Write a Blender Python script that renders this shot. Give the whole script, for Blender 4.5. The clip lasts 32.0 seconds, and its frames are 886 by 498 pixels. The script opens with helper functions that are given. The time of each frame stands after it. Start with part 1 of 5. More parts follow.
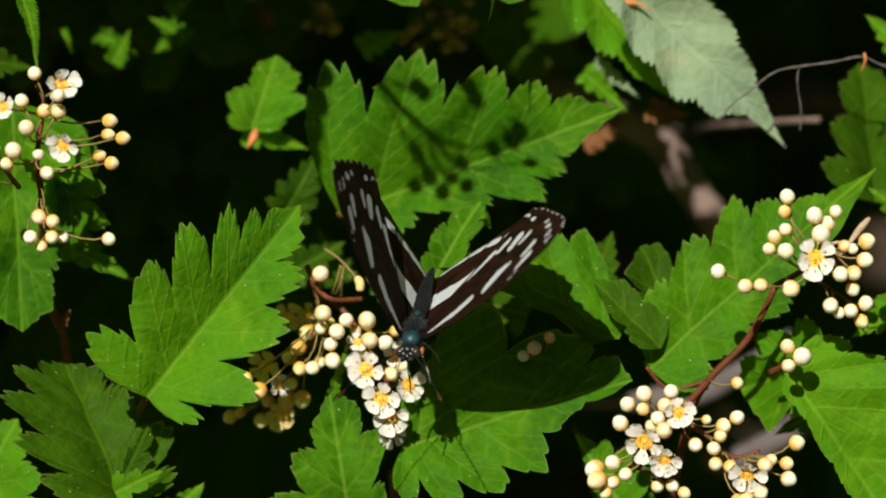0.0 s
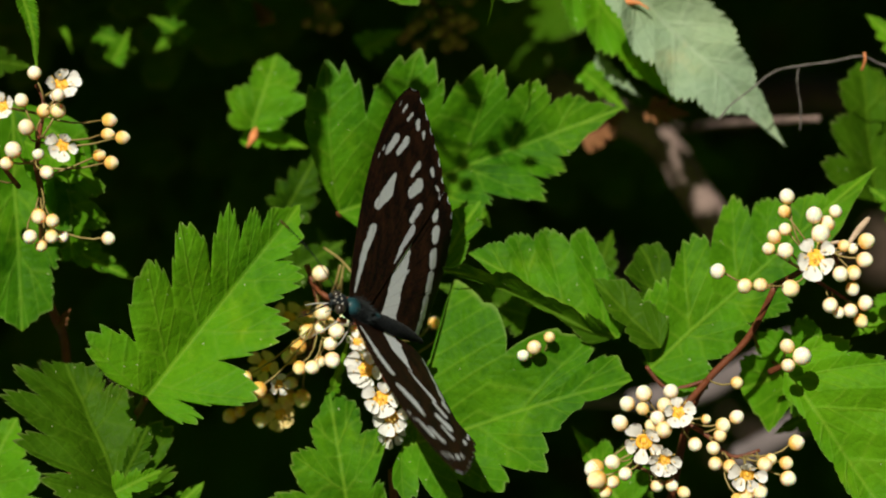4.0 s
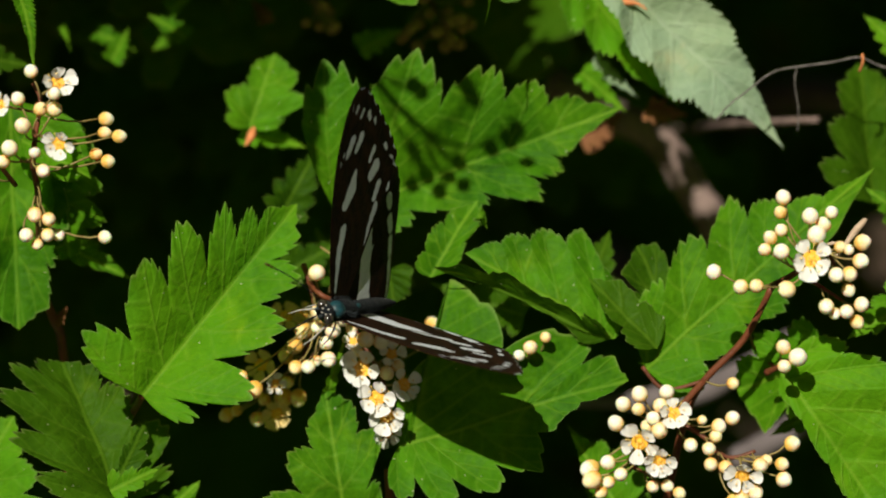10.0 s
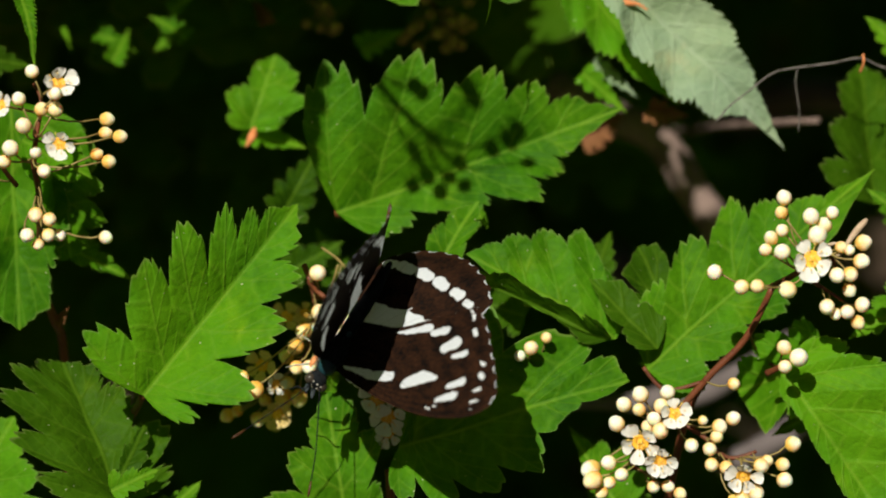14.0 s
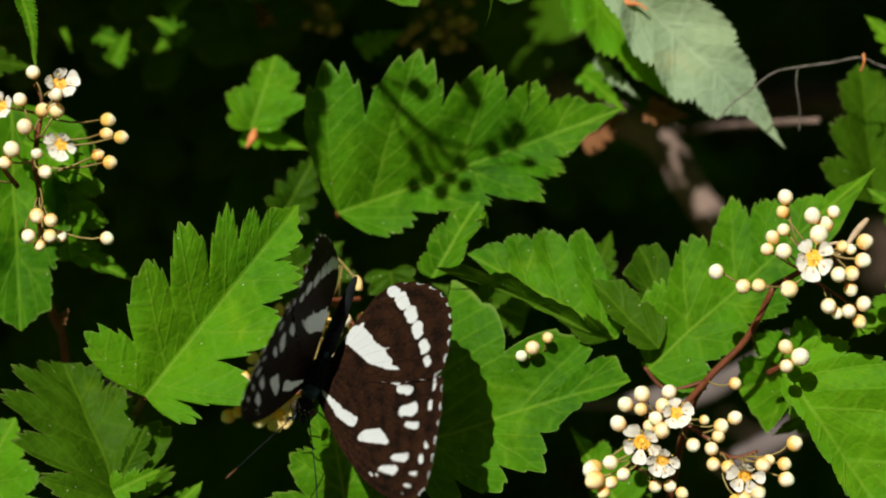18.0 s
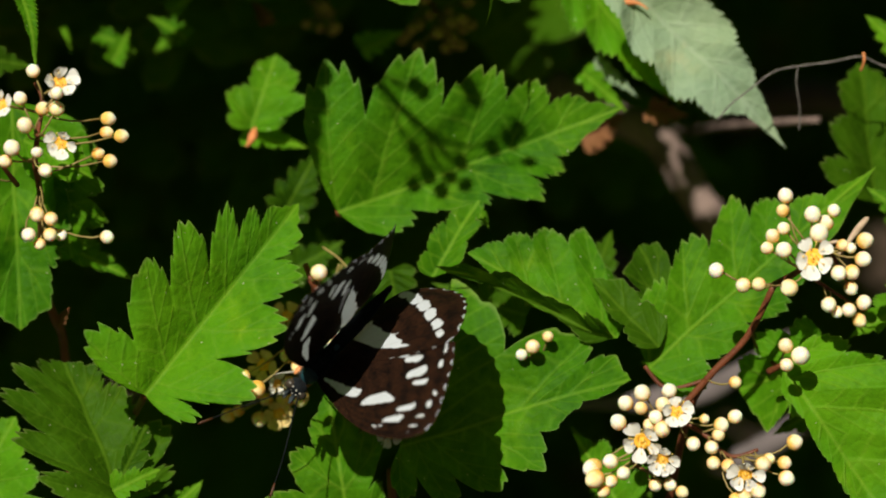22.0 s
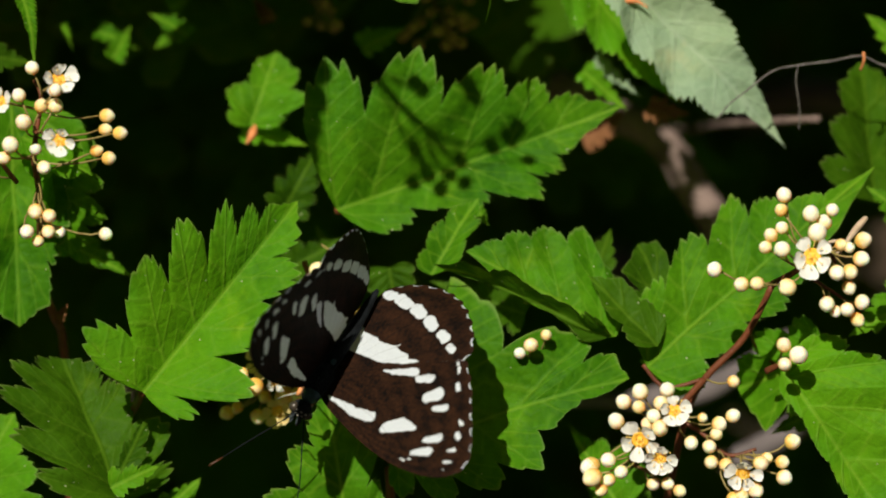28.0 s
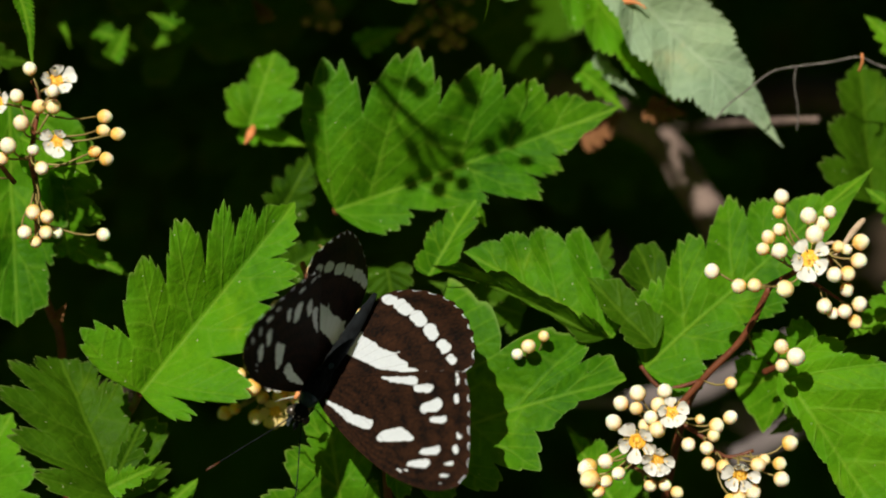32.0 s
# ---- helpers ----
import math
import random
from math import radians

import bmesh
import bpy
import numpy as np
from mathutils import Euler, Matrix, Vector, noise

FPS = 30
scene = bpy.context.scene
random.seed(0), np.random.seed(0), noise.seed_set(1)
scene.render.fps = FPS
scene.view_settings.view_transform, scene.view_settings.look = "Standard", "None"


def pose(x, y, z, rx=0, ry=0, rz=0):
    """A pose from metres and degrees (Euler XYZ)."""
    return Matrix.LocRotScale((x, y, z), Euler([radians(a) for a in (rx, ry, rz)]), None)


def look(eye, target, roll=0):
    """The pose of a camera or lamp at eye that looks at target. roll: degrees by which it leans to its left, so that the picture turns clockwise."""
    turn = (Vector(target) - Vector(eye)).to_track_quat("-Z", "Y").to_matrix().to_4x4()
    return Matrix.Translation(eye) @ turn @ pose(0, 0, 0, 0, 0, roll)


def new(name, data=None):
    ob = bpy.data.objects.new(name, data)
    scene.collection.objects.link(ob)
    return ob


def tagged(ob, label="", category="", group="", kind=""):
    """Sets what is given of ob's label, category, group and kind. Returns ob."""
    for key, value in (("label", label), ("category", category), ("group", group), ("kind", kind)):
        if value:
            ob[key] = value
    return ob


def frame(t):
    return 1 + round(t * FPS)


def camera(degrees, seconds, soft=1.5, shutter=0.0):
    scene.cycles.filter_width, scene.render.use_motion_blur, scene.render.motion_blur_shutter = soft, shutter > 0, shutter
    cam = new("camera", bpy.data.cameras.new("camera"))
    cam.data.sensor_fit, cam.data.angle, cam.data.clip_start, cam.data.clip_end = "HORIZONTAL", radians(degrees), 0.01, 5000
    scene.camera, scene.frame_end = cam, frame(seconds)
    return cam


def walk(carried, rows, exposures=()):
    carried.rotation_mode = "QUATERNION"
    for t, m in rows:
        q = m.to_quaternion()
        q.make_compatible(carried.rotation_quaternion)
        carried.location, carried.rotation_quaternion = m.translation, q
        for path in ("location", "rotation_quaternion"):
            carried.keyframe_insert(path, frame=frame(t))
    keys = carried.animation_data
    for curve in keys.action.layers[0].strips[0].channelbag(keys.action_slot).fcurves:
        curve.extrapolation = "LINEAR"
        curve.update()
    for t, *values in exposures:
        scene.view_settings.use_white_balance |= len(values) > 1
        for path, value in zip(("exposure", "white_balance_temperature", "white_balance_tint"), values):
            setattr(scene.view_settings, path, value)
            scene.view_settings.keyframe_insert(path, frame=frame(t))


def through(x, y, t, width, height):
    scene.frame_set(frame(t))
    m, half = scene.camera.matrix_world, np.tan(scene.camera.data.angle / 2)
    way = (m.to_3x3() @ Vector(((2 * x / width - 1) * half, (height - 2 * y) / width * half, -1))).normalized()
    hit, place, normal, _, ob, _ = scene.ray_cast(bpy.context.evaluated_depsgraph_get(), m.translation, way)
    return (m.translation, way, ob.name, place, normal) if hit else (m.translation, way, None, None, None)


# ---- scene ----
# The bush face: a to the right, b up the slope of the face, h out of it towards the viewer, in millimetres.
TILT = radians(40)
ORIGIN = Vector((0.0, 0.0, 0.5))
AX_A = Vector((1, 0, 0))
AX_B = Vector((0, math.sin(TILT), math.cos(TILT)))
AX_H = Vector((0, -math.cos(TILT), math.sin(TILT)))
FACE = Matrix((AX_A, AX_B, AX_H)).transposed()
MM = 0.001


def place(a, b, h):
    return ORIGIN + (AX_A * a + AX_B * b + AX_H * h) * MM


def way(a, b, h):
    return (AX_A * a + AX_B * b + AX_H * h).normalized()


# ---- camera ----
cam = camera(12.0, 32.0, soft=2.0)
cam.data.dof.use_dof = True
cam.data.dof.focus_distance = 0.458
cam.data.dof.aperture_fstop = 20.0
# seconds, sideways and upward shift of the eye, and of the point it looks at
DRIFT = [
    (0.0, -1.79, -0.11, -0.217, 0.01), (1.0, -2.08, 0.86, -0.263, -0.002), (2.0, -1.92, 0.87, -0.29, 0.003), (3.0, -1.87, 1.05, -0.242, -0.014),
    (3.5, -1.78, 0.89, -0.222, -0.028), (4.5, -1.35, 0.7, -0.144, -0.082), (5.5, -0.93, 0.51, -0.066, -0.135), (6.0, -0.73, 0.4, -0.044, -0.153),
    (7.0, -0.17, 0.42, 0.045, -0.211), (8.0, 0.31, 0.89, 0.143, -0.241), (9.0, 0.9, 0.39, 0.182, -0.162), (10.0, 0.68, 0.51, 0.19, -0.073),
    (11.0, 1.0, 0.86, 0.184, -0.053), (12.0, 1.53, 0.91, 0.16, -0.077), (13.0, 1.14, 0.48, 0.117, -0.063), (14.0, 0.74, -0.21, 0.099, -0.031),
    (14.5, 0.83, -0.37, 0.094, -0.026), (15.5, 0.41, -0.22, 0.049, -0.013), (16.5, -0.01, -0.07, 0.005, 0.001), (17.0, -0.05, -0.26, -0.0, 0.004),
    (18.0, -0.54, -0.69, -0.03, -0.009), (19.0, -0.79, -0.42, -0.063, -0.051), (20.0, -0.82, -0.49, -0.069, -0.062), (21.0, -0.77, -1.07, -0.06, -0.098),
    (22.0, -0.53, -1.61, -0.041, -0.133), (23.0, -0.48, -2.4, -0.01, -0.222), (24.0, -1.29, -2.04, 0.046, -0.36), (25.0, -0.74, -3.38, 0.123, -0.437),
    (25.5, -0.25, -3.58, 0.161, -0.444), (26.5, 0.57, -2.27, 0.12, -0.41), (27.5, 1.4, -0.96, 0.079, -0.376), (28.0, 1.42, -1.02, 0.105, -0.342),
    (29.0, 1.65, -0.28, 0.171, -0.28), (30.0, 2.16, 0.07, 0.231, -0.194), (31.0, 2.18, 0.76, 0.295, -0.179), (32.0, 2.46, 0.43, 0.353, -0.235),
]
walk(cam, [(t, look(place(ea, eb, 466.2), place(ta, tb, 0))) for t, ea, eb, ta, tb in DRIFT])

# ---- light ----
SUN = way(-0.22, 0.47, 0.86)
world = bpy.data.worlds.new("sky")
scene.world = world
world.use_nodes = True
wn = world.node_tree.nodes
sky = wn.new("ShaderNodeTexSky")
sky.sky_type = "NISHITA"
sky.sun_disc = False
sky.ozone_density = 0.3
sky.dust_density = 4.0
sky.sun_elevation = math.asin(SUN.z)
sky.sun_rotation = math.atan2(SUN.x, SUN.y)
wn["Background"].inputs[1].default_value = 0.0095
# daylight that has passed the canopy around: less blue
tint = wn.new("ShaderNodeMix")
tint.data_type, tint.blend_type = "RGBA", "MULTIPLY"
tint.inputs[0].default_value = 1.0
tint.inputs[7].default_value = (0.92, 1.0, 0.58, 1)
world.node_tree.links.new(sky.outputs[0], tint.inputs[6])
world.node_tree.links.new(tint.outputs[2], wn["Background"].inputs[0])
sun = new("sun", bpy.data.lights.new("sun", "SUN"))
sun.data.energy = 5.0
sun.data.angle = radians(0.53)
sun.data.color = (1.0, 0.95, 0.80)
sun.matrix_world = look(ORIGIN + SUN, ORIGIN)
scene.view_settings.exposure = 0.15


# ---- materials ----
def material(name, rough=0.6, spec=0.4):
    m = bpy.data.materials.new(name)
    m.use_nodes = True
    b = m.node_tree.nodes["Principled BSDF"]
    b.inputs["Roughness"].default_value = rough
    b.inputs["Specular IOR Level"].default_value = spec
    return m, m.node_tree.nodes, m.node_tree.links, b


def math_node(nodes, links, op, a, b=None, c=None):
    n = nodes.new("ShaderNodeMath")
    n.operation = op
    for i, x in enumerate((a, b, c)):
        if x is None:
            continue
        if isinstance(x, (int, float)):
            n.inputs[i].default_value = x
        else:
            links.new(x, n.inputs[i])
    return n.outputs[0]


def ramp(nodes, links, fac, stops):
    r = nodes.new("ShaderNodeValToRGB")
    e = r.color_ramp.elements
    while len(e) < len(stops):
        e.new(0.5)
    for k, (p, c) in zip(e, stops):
        k.position, k.color = p, (*c, 1)
    links.new(fac, r.inputs[0])
    return r.outputs[0]


def noise_tex(nodes, links, scale, detail=4, rough=0.55, coord="Object"):
    tc = nodes.new("ShaderNodeTexCoord")
    n = nodes.new("ShaderNodeTexNoise")
    n.inputs["Scale"].default_value = scale
    n.inputs["Detail"].default_value = detail
    n.inputs["Roughness"].default_value = rough
    links.new(tc.outputs[coord], n.inputs["Vector"])
    return n.outputs["Fac"]


def mix_rgb(nodes, links, fac, a, b, blend="MIX"):
    n = nodes.new("ShaderNodeMix")
    n.data_type, n.blend_type = "RGBA", blend
    for i, x in ((0, fac), (6, a), (7, b)):
        if isinstance(x, (int, float)):
            n.inputs[i].default_value = x
        elif isinstance(x, tuple):
            n.inputs[i].default_value = (*x, 1)
        else:
            links.new(x, n.inputs[i])
    return n.outputs[2]


def bump(nodes, links, height, strength, distance, target):
    n = nodes.new("ShaderNodeBump")
    n.inputs["Strength"].default_value = strength
    n.inputs["Distance"].default_value = distance
    links.new(height, n.inputs["Height"])
    links.new(n.outputs[0], target.inputs["Normal"])


def simple(name, dark, light, scale, rough=0.6, spec=0.4, relief=0.0, metal=0.0, sheen=0.0, pieces=False, glow_through=0.0, flesh=0.0):
    m, nodes, links, b = material(name, rough, spec)
    f = noise_tex(nodes, links, scale)
    f2 = noise_tex(nodes, links, scale * 5)
    f = math_node(nodes, links, "MULTIPLY_ADD", f2, 0.4, math_node(nodes, links, "MULTIPLY", f, 0.8))
    if pieces:
        info = nodes.new("ShaderNodeObjectInfo")
        f = math_node(nodes, links, "MULTIPLY_ADD", info.outputs["Random"], 0.5, math_node(nodes, links, "SUBTRACT", f, 0.25))
    col = ramp(nodes, links, f, ((0.3, dark), (0.75, light)))
    links.new(col, b.inputs["Base Color"])
    if glow_through:
        tr = nodes.new("ShaderNodeBsdfTranslucent")
        links.new(col, tr.inputs[0])
        mx = nodes.new("ShaderNodeMixShader")
        mx.inputs[0].default_value = glow_through
        links.new(b.outputs[0], mx.inputs[1])
        links.new(tr.outputs[0], mx.inputs[2])
        links.new(mx.outputs[0], nodes["Material Output"].inputs[0])
    if relief:
        bump(nodes, links, f2, relief, 0.0002, b)
    b.inputs["Metallic"].default_value = metal
    b.inputs["Sheen Weight"].default_value = sheen
    if flesh:
        b.inputs["Subsurface Weight"].default_value = flesh
        b.inputs["Subsurface Radius"].default_value = (1.0, 0.62, 0.30)
        b.inputs["Subsurface Scale"].default_value = 0.0009
    return m


def leaf_material(name, deep, fresh, vein, through, gloss=0.5, relief_size=0.0004, patchy=0.6):
    m, nodes, links, b = material(name, gloss, 0.05)
    uv = nodes.new("ShaderNodeUVMap")
    uv.uv_map = "veins"
    sep = nodes.new("ShaderNodeSeparateXYZ")
    links.new(uv.outputs[0], sep.inputs[0])
    phase, out = sep.outputs[0], sep.outputs[1]
    rim = nodes.new("ShaderNodeAttribute")
    rim.attribute_name = "rim"
    rim = rim.outputs["Fac"]

    def say(op, *args):
        return math_node(nodes, links, op, *args)

    wander = say("MULTIPLY", say("SUBTRACT", noise_tex(nodes, links, 260, 2), 0.5), 0.10)
    off = say("ABSOLUTE", say("SUBTRACT", say("FRACT", say("ADD", phase, wander)), 0.5))
    side = say("SMOOTH_MIN", say("MULTIPLY", off, say("MULTIPLY_ADD", rim, 26.0, 10.0)), 1.0, 0.2)
    mid = say("MINIMUM", say("MULTIPLY", out, 3.4), 1.0)
    near = say("MULTIPLY", say("MULTIPLY_ADD", side, 0.5, 0.5), mid)
    vmask = say("SUBTRACT", 1.0, near)
    # fine side veins that leave the lobe veins
    slant = say("ADD", say("MULTIPLY_ADD", off, -2.2, say("MULTIPLY", out, 0.42)), say("MULTIPLY", wander, 3.0))
    small = say("ABSOLUTE", say("SUBTRACT", say("FRACT", slant), 0.5))
    small = say("SMOOTH_MIN", say("MULTIPLY", small, 7.0), 1.0, 0.3)
    big = noise_tex(nodes, links, 130)
    fine = noise_tex(nodes, links, 900, 3)
    blotch = noise_tex(nodes, links, 310, 5, 0.65)
    info = nodes.new("ShaderNodeObjectInfo")
    island = nodes.new("ShaderNodeNewGeometry")
    tone = say("MULTIPLY_ADD", info.outputs["Random"], 0.35, say("MULTIPLY", big, 0.9))
    tone = say("MULTIPLY_ADD", island.outputs["Random Per Island"], 0.12, tone)
    tone = say("MULTIPLY_ADD", fine, 0.45, say("SUBTRACT", tone, 0.74))
    tone = say("MULTIPLY_ADD", blotch, 0.80, tone)
    col = ramp(nodes, links, tone, ((0.16, deep), (0.84, fresh)))
    col = mix_rgb(nodes, links, say("MULTIPLY", vmask, 0.62), col, vein)
    col = mix_rgb(nodes, links, say("MULTIPLY", say("SUBTRACT", 1.0, small), 0.24), col, vein)
    # pale thin margin and tooth tips
    edge = say("MULTIPLY", say("MAXIMUM", say("SUBTRACT", rim, 0.955), 0.0), 12.0)
    col = mix_rgb(nodes, links, edge, col, mix_rgb(nodes, links, 0.5, vein, (0.42, 0.46, 0.16)))
    # older, bluer patches and yellowed ones
    old = ramp(nodes, links, noise_tex(nodes, links, 75, 5, 0.6), ((0.42, (0, 0, 0)), (0.62, (1, 1, 1))))
    col = mix_rgb(nodes, links, say("MULTIPLY", old, patchy), col, mix_rgb(nodes, links, 1.0, col, (0.46, 0.70, 1.1), "MULTIPLY"))
    sere = ramp(nodes, links, noise_tex(nodes, links, 110, 6, 0.7), ((0.60, (0, 0, 0)), (0.72, (1, 1, 1))))
    col = mix_rgb(nodes, links, say("MULTIPLY", sere, 0.5), col, mix_rgb(nodes, links, 1.0, col, (1.55, 1.12, 1.0), "MULTIPLY"))
    # pale specks of pollen and dust
    tc = nodes.new("ShaderNodeTexCoord")
    vor = nodes.new("ShaderNodeTexVoronoi")
    vor.inputs["Scale"].default_value = 800
    links.new(tc.outputs["Object"], vor.inputs["Vector"])
    speck = say("LESS_THAN", vor.outputs["Distance"], say("MULTIPLY", blotch, 0.15))
    patch = say("GREATER_THAN", noise_tex(nodes, links, 220, 2), 0.52)
    speck = say("MULTIPLY", say("MULTIPLY", speck, patch), 0.6)
    col = mix_rgb(nodes, links, speck, col, (0.62, 0.62, 0.42))
    links.new(col, b.inputs["Base Color"])
    net = nodes.new("ShaderNodeTexVoronoi")
    net.feature = "DISTANCE_TO_EDGE"
    net.inputs["Scale"].default_value = 620
    links.new(tc.outputs["Object"], net.inputs["Vector"])
    cells = say("MINIMUM", say("MULTIPLY", net.outputs["Distance"], 5.0), 1.0)
    cells = say("MULTIPLY_ADD", small, 1.1, cells)
    relief = say("MULTIPLY_ADD", near, 1.0, say("MULTIPLY_ADD", cells, 0.20, say("MULTIPLY", say("ADD", fine, blotch), 0.55)))
    bump(nodes, links, relief, 0.5, relief_size, b)
    tr = nodes.new("ShaderNodeBsdfTranslucent")
    links.new(mix_rgb(nodes, links, 0.85, col, through, "MULTIPLY"), tr.inputs[0])
    mx = nodes.new("ShaderNodeMixShader")
    mx.inputs[0].default_value = 0.45
    links.new(b.outputs[0], mx.inputs[1])
    links.new(tr.outputs[0], mx.inputs[2])
    links.new(mx.outputs[0], nodes["Material Output"].inputs[0])
    return m


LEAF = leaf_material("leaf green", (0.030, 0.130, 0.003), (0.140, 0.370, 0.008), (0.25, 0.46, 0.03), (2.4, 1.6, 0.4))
# Darker copy of LEAF: shade is put into its green for dim leaves.
LEAF_SHADE = leaf_material("leaf shade green", (0.016, 0.056, 0.002), (0.062, 0.158, 0.005), (0.120, 0.235, 0.014), (2.4, 1.6, 0.4), patchy=0.25)
LEAF_PALE = leaf_material("leaf underside", (0.22, 0.35, 0.18), (0.43, 0.56, 0.34), (0.50, 0.61, 0.40), (0.8, 1.0, 0.5), 0.6, 0.0005, 0.22)
def bud_material(name, cup, cap):
    """A round bud: amber calyx below, cream petals above, closing in a paler tip."""
    m, nodes, links, b = material(name, 0.5, 0.3)
    tc = nodes.new("ShaderNodeTexCoord")
    sep = nodes.new("ShaderNodeSeparateXYZ")
    links.new(tc.outputs["Object"], sep.inputs[0])
    info = nodes.new("ShaderNodeObjectInfo")
    n = nodes.new("ShaderNodeTexNoise")
    n.inputs["Scale"].default_value = 1.6
    n.inputs["Detail"].default_value = 4
    links.new(tc.outputs["Object"], n.inputs["Vector"])
    f = math_node(nodes, links, "MULTIPLY_ADD", sep.outputs[2], 0.42, math_node(nodes, links, "MULTIPLY_ADD", n.outputs["Fac"], 0.45, math_node(nodes, links, "MULTIPLY", info.outputs["Random"], 0.36)))
    col = ramp(nodes, links, f, ((0.26, cup), (0.76, cap)))
    links.new(col, b.inputs["Base Color"])
    b.inputs["Subsurface Weight"].default_value = 0.6
    b.inputs["Subsurface Radius"].default_value = (1.0, 0.62, 0.30)
    b.inputs["Subsurface Scale"].default_value = 0.0008
    bump(nodes, links, n.outputs["Fac"], 0.15, 0.0002, b)
    return m


BUD = bud_material("bud cream", (0.78, 0.47, 0.11), (0.90, 0.85, 0.66))
# Cream buds browned: the leaf-filtered shade around them is in this colour.
BUD_SHADE = simple("bud shade brown", (0.22, 0.12, 0.04), (0.38, 0.24, 0.09), 500, 0.6, 0.3, 0.2, pieces=True)
BUD_TIP = bud_material("bud amber", (0.74, 0.40, 0.08), (0.90, 0.76, 0.46))
PETAL = simple("petal white", (0.80, 0.79, 0.74), (0.90, 0.89, 0.86), 700, 0.5, 0.2, 0.05, glow_through=0.3)
# White petals; yellow light through the leaf above is put into the colour.
PETAL_LEAF_TINT = simple("petal leaf-tinted yellow", (0.62, 0.42, 0.13), (0.80, 0.66, 0.32), 700, 0.6, 0.2, 0.05, glow_through=0.3)
CUP = simple("flower cup yellow", (0.85, 0.33, 0.015), (0.92, 0.55, 0.06), 1500, 0.55)
STAMEN = simple("stamen yellow", (0.85, 0.48, 0.06), (0.92, 0.70, 0.22), 1500, 0.5)
STALK = simple("stalk green brown", (0.17, 0.10, 0.03), (0.30, 0.24, 0.08), 600, 0.55, 0.4, 0.2)
STALK_DRY = simple("dry stalk beige", (0.30, 0.20, 0.12), (0.55, 0.42, 0.30), 500, 0.8, 0.2, 0.4)
STEM = simple("stem red brown", (0.055, 0.014, 0.006), (0.17, 0.048, 0.018), 500, 0.55, 0.4, 0.4)
BARK = simple("bark grey brown", (0.035, 0.024, 0.02), (0.27, 0.19, 0.17), 260, 0.9, 0.2, 1.0)
TWIG = simple("twig grey", (0.035, 0.03, 0.027), (0.20, 0.18, 0.165), 700, 0.8, 0.2, 0.6)
DRY = simple("dry leaf brown", (0.07, 0.025, 0.012), (0.20, 0.085, 0.035), 250, 0.8, 0.2, 0.6)
BRACT = simple("bract orange", (0.50, 0.14, 0.04), (0.70, 0.28, 0.10), 500, 0.6)
SOIL = simple("soil", (0.018, 0.012, 0.008), (0.06, 0.042, 0.03), 40, 0.95, 0.1, 0.8)


